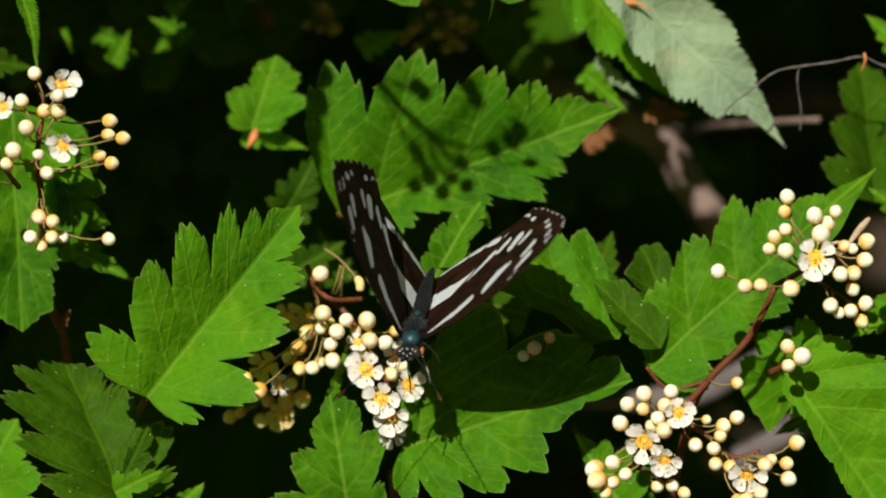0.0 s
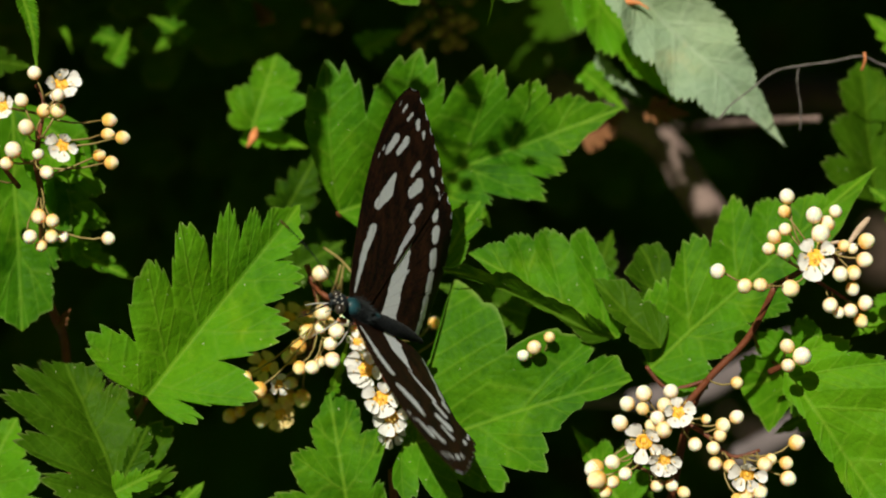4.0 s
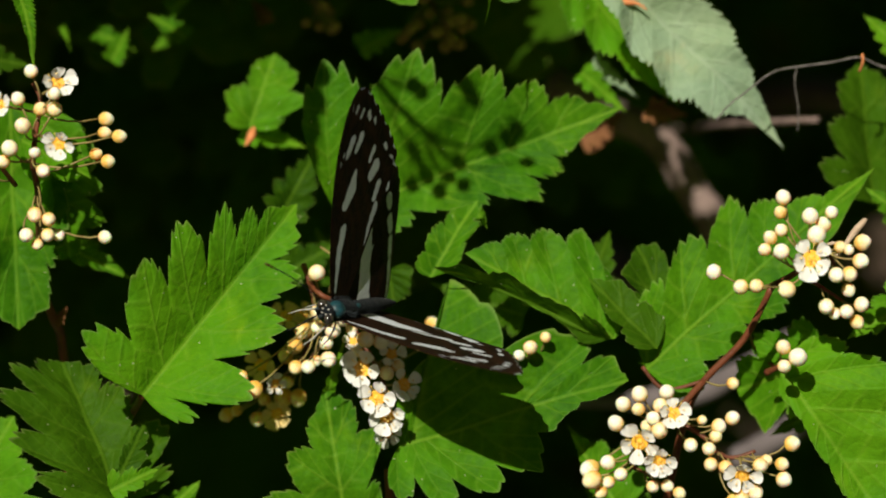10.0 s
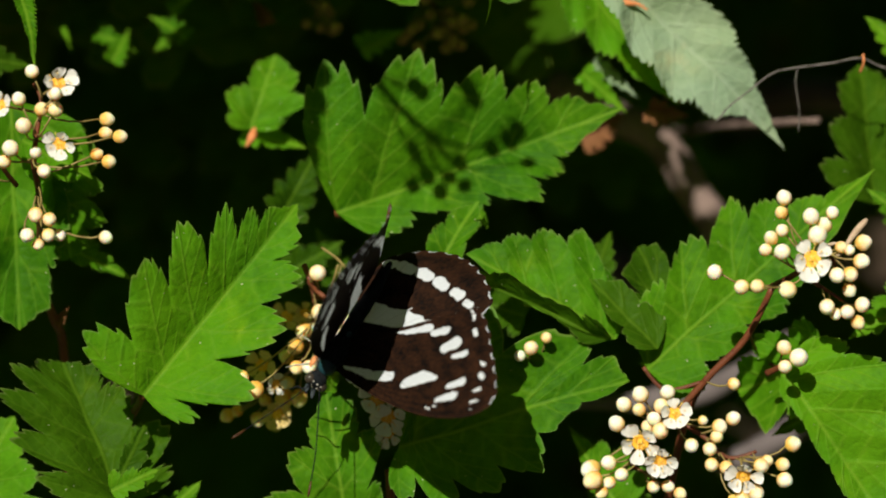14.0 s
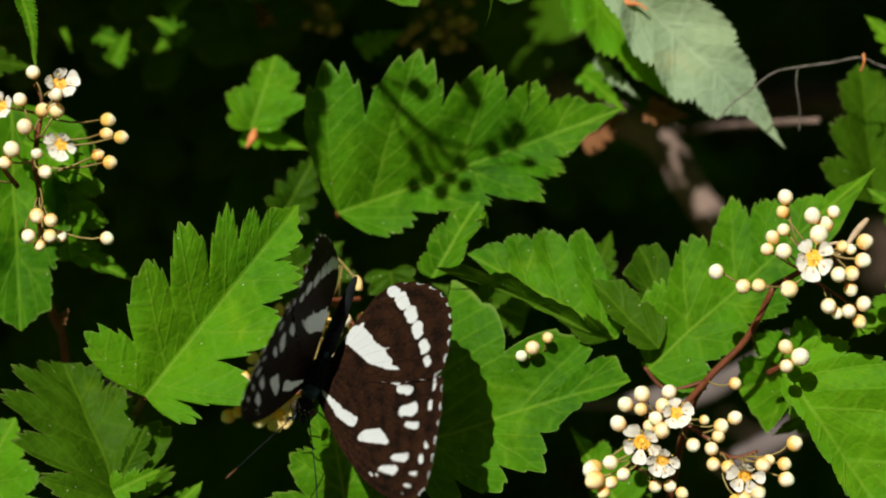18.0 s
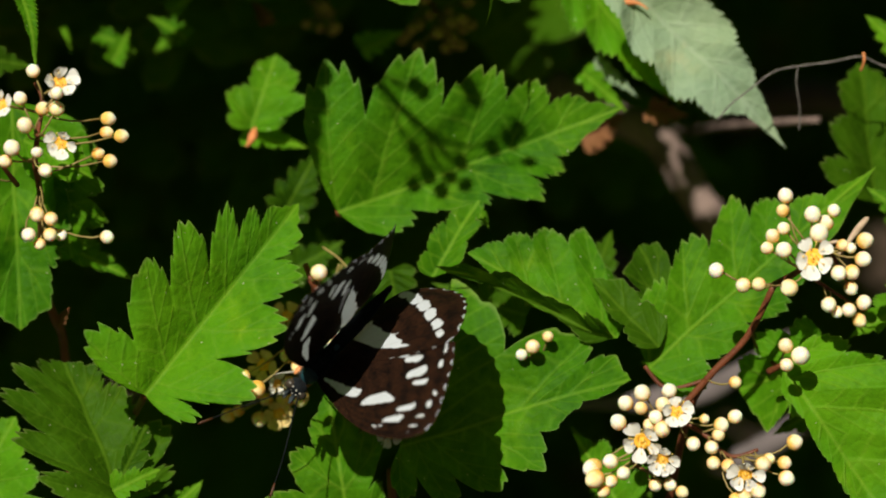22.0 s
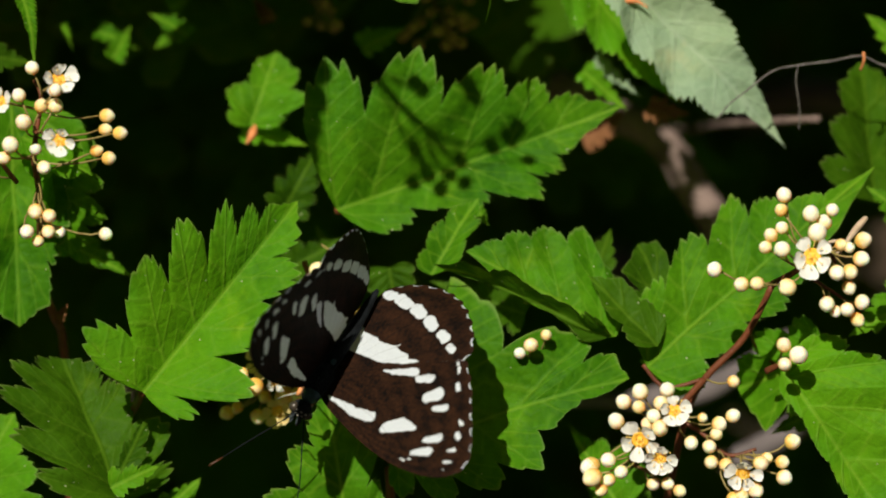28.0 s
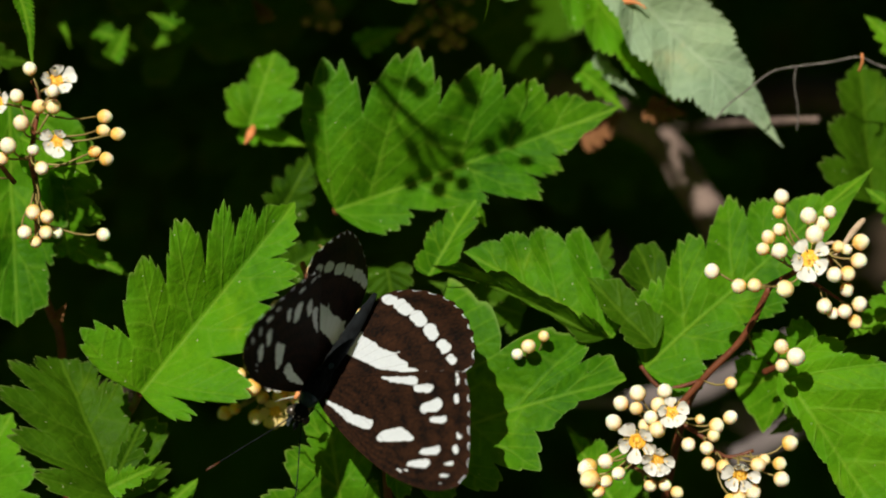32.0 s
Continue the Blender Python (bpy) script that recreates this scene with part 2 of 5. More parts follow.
def wing_material(name, dark, light, vein, grow, clear):
    """Scaly wing: veins that fan out from the hinge, brown bands that follow the outer edge, white thin-scaled marks that let light through."""
    m, nodes, links, b = material(name, 0.7, 0.08)
    tc = nodes.new("ShaderNodeTexCoord")
    sep = nodes.new("ShaderNodeSeparateXYZ")
    links.new(tc.outputs["Object"], sep.inputs[0])
    x, y = sep.outputs[0], math_node(nodes, links, "ABSOLUTE", sep.outputs[1])
    fan = math_node(nodes, links, "ARCTAN2", math_node(nodes, links, "ADD", x, 0.0006), y)
    wob = noise_tex(nodes, links, 300, 3)
    fan = math_node(nodes, links, "MULTIPLY_ADD", wob, 0.10, fan)
    line = math_node(nodes, links, "ABSOLUTE", math_node(nodes, links, "SUBTRACT", math_node(nodes, links, "FRACT", math_node(nodes, links, "MULTIPLY", fan, 5.5)), 0.5))
    line = math_node(nodes, links, "SUBTRACT", 1.0, math_node(nodes, links, "MINIMUM", math_node(nodes, links, "MULTIPLY", line, 18.0), 1.0))
    pale = nodes.new("ShaderNodeAttribute")
    pale.attribute_name = "pale"
    rim = nodes.new("ShaderNodeAttribute")
    rim.attribute_name = "rim"
    scales = noise_tex(nodes, links, 2600, 2)
    cloud = noise_tex(nodes, links, 330)
    # brown bands at even distances from the outer edge
    wave = math_node(nodes, links, "SINE", math_node(nodes, links, "MULTIPLY_ADD", cloud, 2.2, math_node(nodes, links, "MULTIPLY", rim.outputs["Fac"], 2.3)))
    f = math_node(nodes, links, "MULTIPLY_ADD", wave, 0.055, math_node(nodes, links, "MULTIPLY_ADD", scales, 0.5, math_node(nodes, links, "MULTIPLY", cloud, 0.5)))
    col = ramp(nodes, links, f, ((0.36, dark), (0.74, light)))
    col = mix_rgb(nodes, links, math_node(nodes, links, "MULTIPLY", line, 0.55), col, vein)
    # white marks with edges frayed by single scales
    edge = math_node(nodes, links, "MULTIPLY_ADD", math_node(nodes, links, "SUBTRACT", noise_tex(nodes, links, 1300, 2), 0.5), 0.45, math_node(nodes, links, "SUBTRACT", pale.outputs["Fac"], grow))
    mask = nodes.new("ShaderNodeMapRange")
    for i, v in ((1, 0.07), (2, -0.07), (3, 0.0), (4, 1.0)):
        mask.inputs[i].default_value = v
    links.new(edge, mask.inputs[0])
    mask = math_node(nodes, links, "MULTIPLY", mask.outputs[0], math_node(nodes, links, "MULTIPLY_ADD", line, -0.32, 1.0))
    white = ramp(nodes, links, scales, ((0.2, (0.74, 0.78, 0.86)), (0.8, (0.83, 0.87, 0.93))))
    col = mix_rgb(nodes, links, mask, col, white)
    links.new(col, b.inputs["Base Color"])
    bump(nodes, links, math_node(nodes, links, "ADD", line, scales), 0.35, 0.0001, b)
    if clear:
        thin = nodes.new("ShaderNodeBsdfTransparent")
    else:
        thin = nodes.new("ShaderNodeBsdfTranslucent")
        links.new(white, thin.inputs[0])
    mx = nodes.new("ShaderNodeMixShader")
    links.new(math_node(nodes, links, "MULTIPLY", mask, 0.7 if clear else 0.44), mx.inputs[0])
    links.new(b.outputs[0], mx.inputs[1])
    links.new(thin.outputs[0], mx.inputs[2])
    links.new(mx.outputs[0], nodes["Material Output"].inputs[0])
    return m


WING = wing_material("wing black brown", (0.0035, 0.0018, 0.0013), (0.034, 0.0128, 0.0055), (0.003, 0.0016, 0.0012), -0.08, False)
WING_UNDER = wing_material("wing underside rufous", (0.12, 0.026, 0.008), (0.28, 0.078, 0.022), (0.08, 0.022, 0.010), 0.30, True)
FUR = simple("body black", (0.002, 0.0022, 0.0026), (0.010, 0.0125, 0.015), 700, 0.75, 0.06, 0.8, sheen=0.03)
SCALES = simple("body scales teal", (0.003, 0.010, 0.016), (0.013, 0.062, 0.076), 1100, 0.45, 0.4)
HAIR = simple("body hair grey", (0.006, 0.008, 0.01), (0.045, 0.055, 0.06), 1500, 0.7, 0.1)
PALE_PATCH = simple("pale patch grey", (0.06, 0.048, 0.05), (0.17, 0.14, 0.145), 90, 0.9, 0.2, 0.6)
EYE = simple("eye dark", (0.02, 0.015, 0.012), (0.05, 0.04, 0.03), 1000, 0.2, 0.6)
LEG = simple("leg pale", (0.20, 0.18, 0.15), (0.42, 0.40, 0.36), 1500, 0.55)
CLUB = simple("antenna club orange", (0.03, 0.010, 0.004), (0.075, 0.025, 0.009), 900, 0.5)


# ---- mesh helpers ----
def mesh_of(name, bm, mats, smooth=True):
    me = bpy.data.meshes.new(name)
    bm.to_mesh(me)
    bm.free()
    for m in mats if isinstance(mats, (list, tuple)) else [mats]:
        me.materials.append(m)
    if smooth:
        me.polygons.foreach_set("use_smooth", [True] * len(me.polygons))
    return me


def link(name, me, parent=None, m=None, label=""):
    ob = new(name, me)
    if parent is not None:
        ob.parent = parent
    if m is not None:
        if parent is not None:
            root = parent.matrix_basis
            if parent.parent is not None:
                root = parent.parent.matrix_basis @ root
            m = root.inverted() @ m
        ob.matrix_basis = m
    if label:
        tagged(ob, label)
    return ob


def thing(name, at, label, category, group="", turn=None):
    ob = new(name)
    ob.empty_display_size = 0.002
    ob.matrix_basis = Matrix.Translation(at) @ (turn.to_4x4() if turn else Matrix())
    return tagged(ob, label, category, group)


def tube_into(bm, pts, radii, sides=6):
    pts = [Vector(p) for p in pts]
    rings = []
    up = Vector((0.31, 0.52, 0.79))
    for i, p in enumerate(pts):
        d = (pts[min(i + 1, len(pts) - 1)] - pts[max(i - 1, 0)]).normalized()
        x = d.cross(up).normalized()
        y = d.cross(x)
        r = radii[i] if isinstance(radii, (list, tuple)) else radii
        rings.append([bm.verts.new(p + (x * math.cos(k * math.tau / sides) + y * math.sin(k * math.tau / sides)) * r) for k in range(sides)])
    for a, b in zip(rings, rings[1:]):
        for k in range(sides):
            bm.faces.new((a[k], a[(k + 1) % sides], b[(k + 1) % sides], b[k]))
    bm.faces.new(rings[0][::-1])
    bm.faces.new(rings[-1])


def bend(p, q, sag, n=6):
    p, q = Vector(p), Vector(q)
    return [p.lerp(q, i / n) + Vector(sag) * (4 * (i / n) * (1 - i / n)) for i in range(n + 1)]


def stem(name, parent, pts, radii, mat, sides=6, label=""):
    """A stem along points of the bush face, in millimetres."""
    bm = bmesh.new()
    tube_into(bm, [place(*p) - parent.location for p in pts], [r * MM for r in radii] if isinstance(radii, (list, tuple)) else radii * MM, sides)
    return link(name, mesh_of(name, bm, mat), parent, None, label)


def smooth_path(pts, per=5):
    """A rounded line through the points."""
    v = [Vector(p) for p in pts]
    out = []
    for i in range(len(v) - 1):
        p0, p1, p2, p3 = v[max(i - 1, 0)], v[i], v[i + 1], v[min(i + 2, len(v) - 1)]
        for k in range(per):
            t = k / per
            out.append(0.5 * (2 * p1 + (p2 - p0) * t + (2 * p0 - 5 * p1 + 4 * p2 - p3) * t * t + (3 * p1 - p0 - 3 * p2 + p3) * t ** 3))
    return out + [v[-1]]


# ---- leaves ----
def anchors(lobes):
    """Along one side of a leaf: phase, share of the midrib, reach, angle to the midrib, from base to tip."""
    n = len(lobes)
    first, last = lobes[0], lobes[-1]
    rows = [(0.0, 0.0, first[1] * 0.75, first[2] + 22)]
    rows += [(i + 0.5, u, r, g) for i, (u, r, g) in enumerate(lobes)]
    return rows + [(n + 0.0, 1.0, 0.0, last[2] * 0.6)]


def leaf_geometry(length, left, right, depth=0.38, tooth=0.15, teeth=5, fold=0.32, curl=0.06, seed=0, fine=7, across=8, wave=0.065, pleat=0.21):
    """Vertices, faces, and vein and rim coordinates of a lobed, toothed leaf; midrib along x, upper face to +z, in metres.
    left, right: its lobes, each by where its vein leaves the midrib, its reach (both as shares of the length) and its angle."""
    rng = random.Random(seed)
    off = Vector((rng.uniform(-9, 9), rng.uniform(-9, 9), rng.uniform(-9, 9)))
    verts, faces, uvs = [], [], []
    for s, lobes in ((1, left), (-1, right)):
        start = len(verts)
        rows = anchors(lobes)
        count = len(lobes)
        n = count * teeth * fine
        jit = [rng.uniform(0.55, 1.35) for _ in range(count * teeth + 2)]
        deeps = [rng.uniform(0.75, 1.25) for _ in lobes]
        cuts = []
        for _ in lobes:
            inner = [k / teeth + (0.06 if k > teeth / 2 else -0.06) / (teeth / 3) + rng.uniform(-0.04, 0.04) for k in range(1, teeth)]
            cuts.append([0.0] + inner + [1.0])
        for i in range(n + 1):
            p = count * i / n
            k = 0
            while k < len(rows) - 2 and rows[k + 1][0] <= p:
                k += 1
            lo, hi = rows[k], rows[k + 1]
            t = (p - lo[0]) / (hi[0] - lo[0])
            u, reach, ang = (x + (y - x) * t for x, y in zip(lo[1:], hi[1:]))
            lobe = min(int(p), count - 1)
            f = p - lobe
            deep = depth * deeps[lobe] * (1 - 0.45 * u) * (1 if p < count - 0.5 else 0.0)
            edge = 1 - deep * abs(2 * f - 1) ** 2.1
            cut = cuts[lobe]
            c = 0
            while c < teeth - 1 and cut[c + 1] <= f:
                c += 1
            g = (f - cut[c]) / (cut[c + 1] - cut[c])
            peak = 0.5 if c == teeth // 2 else 0.78 if c < teeth // 2 else 0.24
            saw = (g / peak if g < peak else (1 - g) / (1 - peak)) ** 0.85
            w = length * (reach * edge + 0.004 * (1 - u))
            bite = length * min(reach, 0.32) * tooth * jit[lobe * teeth + c] * (1 - saw)
            ang = radians(ang)
            for j in range(across + 1):
                v = j / across
                bow = 0.10 * v * (1 - v) * w * math.sin(ang)
                r = v * w - bite * v ** 5
                x = length * u * 0.985 + r * math.cos(ang) - bow
                y = s * r * math.sin(ang)
                z = fold * abs(y) - curl * (x / length) ** 2 * length - 0.3 * fold * abs(y) * v
                z += pleat * w * abs(2 * f - 1) * v * (1 - v * 0.5) * (1 - 0.6 * u)
                q = Vector((x, y, 0)) / length * 2.3 + off
                z += wave * length * noise.noise(q) + 0.25 * wave * length * noise.noise(q * 3.1)
                verts.append((x, y, z))
                uvs.append((p, abs(y) / MM, v))
        row = across + 1
        for i in range(n):
            for j in range(across):
                a = start + i * row + j
                q = (a, a + row, a + row + 1, a + 1)
                faces.append(q if s < 0 else q[::-1])
    return verts, faces, uvs


PLAIN = [(0.0, 0.36, 84), (0.12, 0.40, 58), (0.34, 0.34, 48), (0.55, 0.24, 42), (0.74, 0.13, 36)]


def leaf_mesh(name, mat, geo):
    verts, faces, uvs = geo
    me = bpy.data.meshes.new(name)
    me.from_pydata(verts, [], faces)
    me.materials.append(mat)
    lay = me.uv_layers.new(name="veins")
    idx = np.empty(len(me.loops), dtype=np.int32)
    me.loops.foreach_get("vertex_index", idx)
    table = np.array(uvs, dtype=np.float32)
    lay.data.foreach_set("uv", table[idx, :2].ravel())
    me.attributes.new("rim", "FLOAT", "POINT").data.foreach_set("value", table[:, 2])
    me.polygons.foreach_set("use_smooth", [True] * len(me.polygons))
    return me


def leaf_pose(base, tip, facing):
    b, t = place(*base), place(*tip)
    x = (t - b).normalized()
    z = way(*facing)
    z = (z - x * z.dot(x)).normalized()
    y = z.cross(x)
    m = Matrix((x, y, z)).transposed().to_4x4()
    m.translation = b
    return m, (t - b).length


def leaf(parent, base, tip, facing, left=PLAIN, right=PLAIN, mat=None, label="", **kw):
    """One leaf from base to tip, its upper face towards facing, with its lobes on the left and on the right."""
    m, length = leaf_pose(base, tip, facing)
    kw.setdefault("seed", int(abs(base[0] * 13 + base[1] * 7 + tip[0] * 3)) + 1)
    me = leaf_mesh("leaf", mat or LEAF, leaf_geometry(length, left, right, **kw))
    return link("leaf", me, parent, m, label)




# ---- flowers ----
def bud_mesh(name, mat):
    bm = bmesh.new()
    bmesh.ops.create_uvsphere(bm, u_segments=14, v_segments=9, radius=1.0)
    for v in bm.verts:
        z = v.co.z
        v.co.z = z * 0.96 + (0.16 * max(0, z) ** 6)
        r = 1 - 0.05 * max(0, -z) ** 2
        v.co.x *= r
        v.co.y *= r
        a = math.atan2(v.co.y, v.co.x)
        if z > 0.3:
            d = 1 + 0.02 * math.cos(5 * a)
            v.co.x *= d
            v.co.y *= d
    return mesh_of(name, bm, mat)


BUD_MESH = bud_mesh("bud", BUD)
BLUSH_MESH = bud_mesh("bud", BUD_TIP)
BUD_SHADE_MESH = bud_mesh("bud", BUD_SHADE)


def petal_mesh(mat):
    """A round petal on a narrow claw, cupped along its middle; the flower's radius is 1.3."""
    bm = bmesh.new()
    rows = []
    shape = ((0.0, 0.15), (0.15, 0.25), (0.35, 0.40), (0.55, 0.50), (0.74, 0.53), (0.88, 0.46), (0.96, 0.32), (1.0, 0.15))
    for t, half in shape:
        z = 0.30 * t - 0.26 * t * t
        rows.append([bm.verts.new((0.36 + 0.90 * t - 0.06 * (k == 0) * (t > 0.95), half * k / 3, z + 0.24 * (k / 3) ** 2 * t + 0.035 * math.sin(k * 2.1 + t * 5))) for k in range(-3, 4)])
    for a, b in zip(rows, rows[1:]):
        for k in range(6):
            bm.faces.new((a[k], b[k], b[k + 1], a[k + 1]))
    bmesh.ops.recalc_face_normals(bm, faces=bm.faces[:])
    if sum(f.normal.z for f in bm.faces) < 0:
        bmesh.ops.reverse_faces(bm, faces=bm.faces[:])
    return mesh_of("petal", bm, mat)


def cup_mesh():
    """The green-yellow cup under the petals with its orange nectar disc."""
    bm = bmesh.new()
    rings = []
    for r, z in ((0.10, -0.40), (0.28, -0.30), (0.44, -0.02), (0.50, 0.10), (0.44, 0.12), (0.30, 0.02), (0.16, 0.0), (0.10, 0.08)):
        rings.append([bm.verts.new((r * (1 + 0.05 * math.cos(5 * k * math.tau / 20)) * math.cos(k * math.tau / 20), r * math.sin(k * math.tau / 20), z)) for k in range(20)])
    for a, b in zip(rings, rings[1:]):
        for k in range(20):
            bm.faces.new((a[k], a[(k + 1) % 20], b[(k + 1) % 20], b[k]))
    bm.faces.new(rings[0][::-1])
    bm.faces.new(rings[-1])
    return mesh_of("flower_cup", bm, CUP)


def stamen_mesh():
    bm = bmesh.new()
    tube_into(bm, [(0, 0, 0), (0.04, 0, 0.2), (0.12, 0, 0.40)], [0.020, 0.018, 0.014], 5)
    s = bmesh.ops.create_icosphere(bm, subdivisions=1, radius=0.058)
    for v in s["verts"]:
        v.co += Vector((0.12, 0, 0.42))
    return mesh_of("stamen", bm, STAMEN)


PETAL_MESH, LEAF_TINT_MESH, CUP_MESH, STAMEN_MESH = petal_mesh(PETAL), petal_mesh(PETAL_LEAF_TINT), cup_mesh(), stamen_mesh()


def turn_to(d, spin=0.0):
    return d.to_track_quat("Z", "Y").to_matrix().to_4x4() @ Matrix.Rotation(spin, 4, "Z")


def flower(parent, at, facing, size=2.1, spin=0.0, openness=1.0, leaf_tint=False):
    """An open five-petalled flower; size: its radius in millimetres."""
    m = Matrix.Translation(place(*at)) @ turn_to(way(*facing), spin)
    cup = link("flower", CUP_MESH, parent, m @ Matrix.Scale(0.97 * size * MM / 1.3, 4), "white flower with yellow leaf light in its petal colour" if leaf_tint else "open white flower with a yellow cup")
    for k in range(5):
        p = link("petal", LEAF_TINT_MESH if leaf_tint else PETAL_MESH, cup)
        p.matrix_basis = Matrix.Rotation(k * math.tau / 5 + 0.14 * math.sin(7 * k + spin), 4, "Z") @ Matrix.Diagonal((0.92 + 0.10 * math.sin(4 * k + 3 * spin), 0.92 + 0.14 * math.sin(5 * k + 2 * spin), 1, 1)) @ Matrix.Translation((0.07, 0, 0.03)) @ Matrix.Rotation(-radians(10 + 55 * (1 - openness) + 12 * math.sin(3 * k + 5 * spin)), 4, "Y") @ Matrix.Rotation(0.22 * math.sin(11 * k + 3 * spin), 4, "X")
    for k in range(15):
        p = link("stamen", STAMEN_MESH, cup)
        p.matrix_basis = Matrix.Rotation(k * math.tau / 15 + 0.3 + 0.1 * math.sin(5 * k + spin), 4, "Z") @ Matrix.Translation((0.46 - 0.22 * (k % 3 == 0), 0, 0.08)) @ Matrix.Rotation(radians(-25 + 32 * ((k * 5) % 3)), 4, "Y")
    return cup


def bud(parent, at, d, facing, blush=False, brown=False):
    m = Matrix.Translation(place(*at)) @ turn_to(way(*facing), at[0] * 3.1) @ Matrix.Diagonal((*(Vector((1.0, 1.0 + 0.05 * math.sin(at[1] * 9), 1.04 + 0.07 * math.sin(at[0] * 7))) * d / 2 * MM), 1))
    return link("bud", BUD_SHADE_MESH if brown else BLUSH_MESH if blush else BUD_MESH, parent, m)


def cluster(name, label, axis, buds, flowers, r=0.42, brown=False, leaf_tint=False):
    """A flower cluster: a branching axis with buds (a, b, h, width) and open flowers (a, b, h, radius, turned to a, b) on fine stalks."""
    root = thing(name, place(*axis[0]), label, "flower cluster", "flower clusters of the bush")
    line = smooth_path(axis)
    n = len(line)
    stem("stalk", root, line, [r * (1 - 0.55 * i / (n - 1)) for i in range(n)], STEM, 7)
    for a, b, h, d in buds:
        p = Vector((a, b, h))
        near = min(range(n), key=lambda i: (line[i] - p).length)
        q = line[max(0, near - 1 - int(abs(a * 37 + b * 11)) % 4)]
        out = (p - q)
        if out.length > 0.3:
            k = math.sin(a * 5.3 + b * 2.1)
            pts = bend(q, p - out.normalized() * d * 0.42, (0.10 * out.length * k, -0.08 * out.length, 0.10 * out.length), 4)
            stem("pedicel", root, pts, 0.11, STALK, 5)
        # Low buds under the leaf take the amber mesh for the same tint.
        bud(root, (a, b, h), d, (out.x + 0.2, out.y + 0.2, out.z + 1.2), int(a * 10) % 5 == 0 or leaf_tint and h < 1, brown)
    for k, (a, b, h, s, fa, fb) in enumerate(flowers):
        p = Vector((a, b, h))
        q = min(line, key=lambda s_: (s_ - p).length)
        stem("pedicel", root, bend(q, p - Vector((fa, fb, 1)).normalized() * 0.3, (0, 0, -0.2), 4), 0.15, STALK, 5)
        flower(root, (a, b, h), (fa, fb, 1.0), s, k * 0.7 + a, 0.9 + 0.1 * math.sin(5 * a + 3 * b), leaf_tint and h < -3)
    return root


# ---- ground ----
bm = bmesh.new()
bmesh.ops.create_grid(bm, x_segments=80, y_segments=80, size=1.0)
for v in bm.verts:
    r = max(abs(v.co.x), abs(v.co.y))
    v.co *= 1.5 * (1 + 600 * max(0, r - 0.5) ** 3)
    v.co.z = 0.03 * noise.noise(v.co * 6) * (r < 0.9)
tagged(link("ground", mesh_of("ground", bm, SOIL)), "dark brown bare soil under the bush", kind="structure")

shoot_left = thing("leafy_shoot", place(-33, -16, 0), "leafy shoot of the bush with large toothed green leaves", "plant shoot", "shoots of the bush")
leaf(shoot_left, (-32.6, -16.1, 6), (-15.4, 5.4, 2), (0.15, 0.08, 0.95), [(0.0, 0.347, 86), (0.14, 0.429, 52), (0.34, 0.43, 51), (0.52, 0.366, 39), (0.65, 0.252, 33), (0.79, 0.145, 35)], [(0.0, 0.215, 82), (0.06, 0.386, 61), (0.34, 0.345, 51), (0.6, 0.252, 50), (0.76, 0.165, 34)], depth=0.52, tooth=0.14, fold=0.74, curl=0.06, seed=21, pleat=0.12)
leaf(shoot_left, (-35.6, -28.1, 0), (-41.9, -12.1, -3), (0.45, 0.0, 0.8), [(0.0, 0.603, 62), (0.09, 0.776, 52), (0.42, 0.763, 52), (0.6, 0.605, 39), (0.76, 0.351, 32)], [(0.0, 0.385, 79), (0.06, 0.555, 57), (0.5, 0.359, 51), (0.72, 0.283, 45)], depth=0.38, tooth=0.17, fold=0.35, mat=LEAF_SHADE)
leaf(shoot_left, (-54.7, -31.0, -6), (-47.9, -18.6, -6), (0.0, 0.3, 0.9), [(0.0, 0.585, 34), (0.52, 0.404, 30)], [(0.0, 0.821, 50), (0.38, 0.528, 52), (0.65, 0.281, 38)], depth=0.25, tooth=0.12)
leaf(shoot_left, (-48.4, 16.5, -6), (-46.8, -9.4, -3), (0.25, 0.1, 0.9), [(0.0, 0.456, 49), (0.39, 0.324, 37), (0.65, 0.29, 27)], [(0.0, 0.371, 39), (0.39, 0.354, 40), (0.65, 0.304, 23)], depth=0.2, tooth=0.08)
leaf(shoot_left, (-46.4, 11.9, 1), (-38.5, 7.7, 0), (0.1, 0.25, 0.95), [(0.0, 0.335, 61), (0.39, 0.39, 51)], [(0.0, 0.597, 43), (0.52, 0.311, 37)], depth=0.2, tooth=0.1, teeth=3)
leaf(shoot_left, (-43.5, 8.3, -5), (-41.5, -1.3, -6), (0.1, 0.2, 0.95), [(0.0, 0.573, 65), (0.29, 0.611, 52), (0.65, 0.349, 41)], [(0.0, 0.391, 47), (0.52, 0.338, 49)], depth=0.45)
leaf(shoot_left, (-40.8, 2.9, -6), (-37.9, 3.4, -6), (0.1, 0.2, 0.95), [(u, round(r * 0.81, 3), g) for u, r, g in PLAIN], [(u, round(r * 0.81, 3), g) for u, r, g in PLAIN])
leaf(shoot_left, (-44.8, 1.3, -9), (-34.3, -3.6, -9), (0.1, 0.3, 0.9), [(u, round(r * 0.71, 3), g) for u, r, g in PLAIN], [(u, round(r * 0.52, 3), g) for u, r, g in PLAIN], depth=0.3)
leaf(shoot_left, (-46.1, 30.6, 10), (-43.0, 18.7, 14), (0.5, 0.1, 0.75), [(u, round(r * 0.36, 3), g) for u, r, g in PLAIN], [(u, round(r * 0.36, 3), g) for u, r, g in PLAIN], depth=0.1, tooth=0.3)
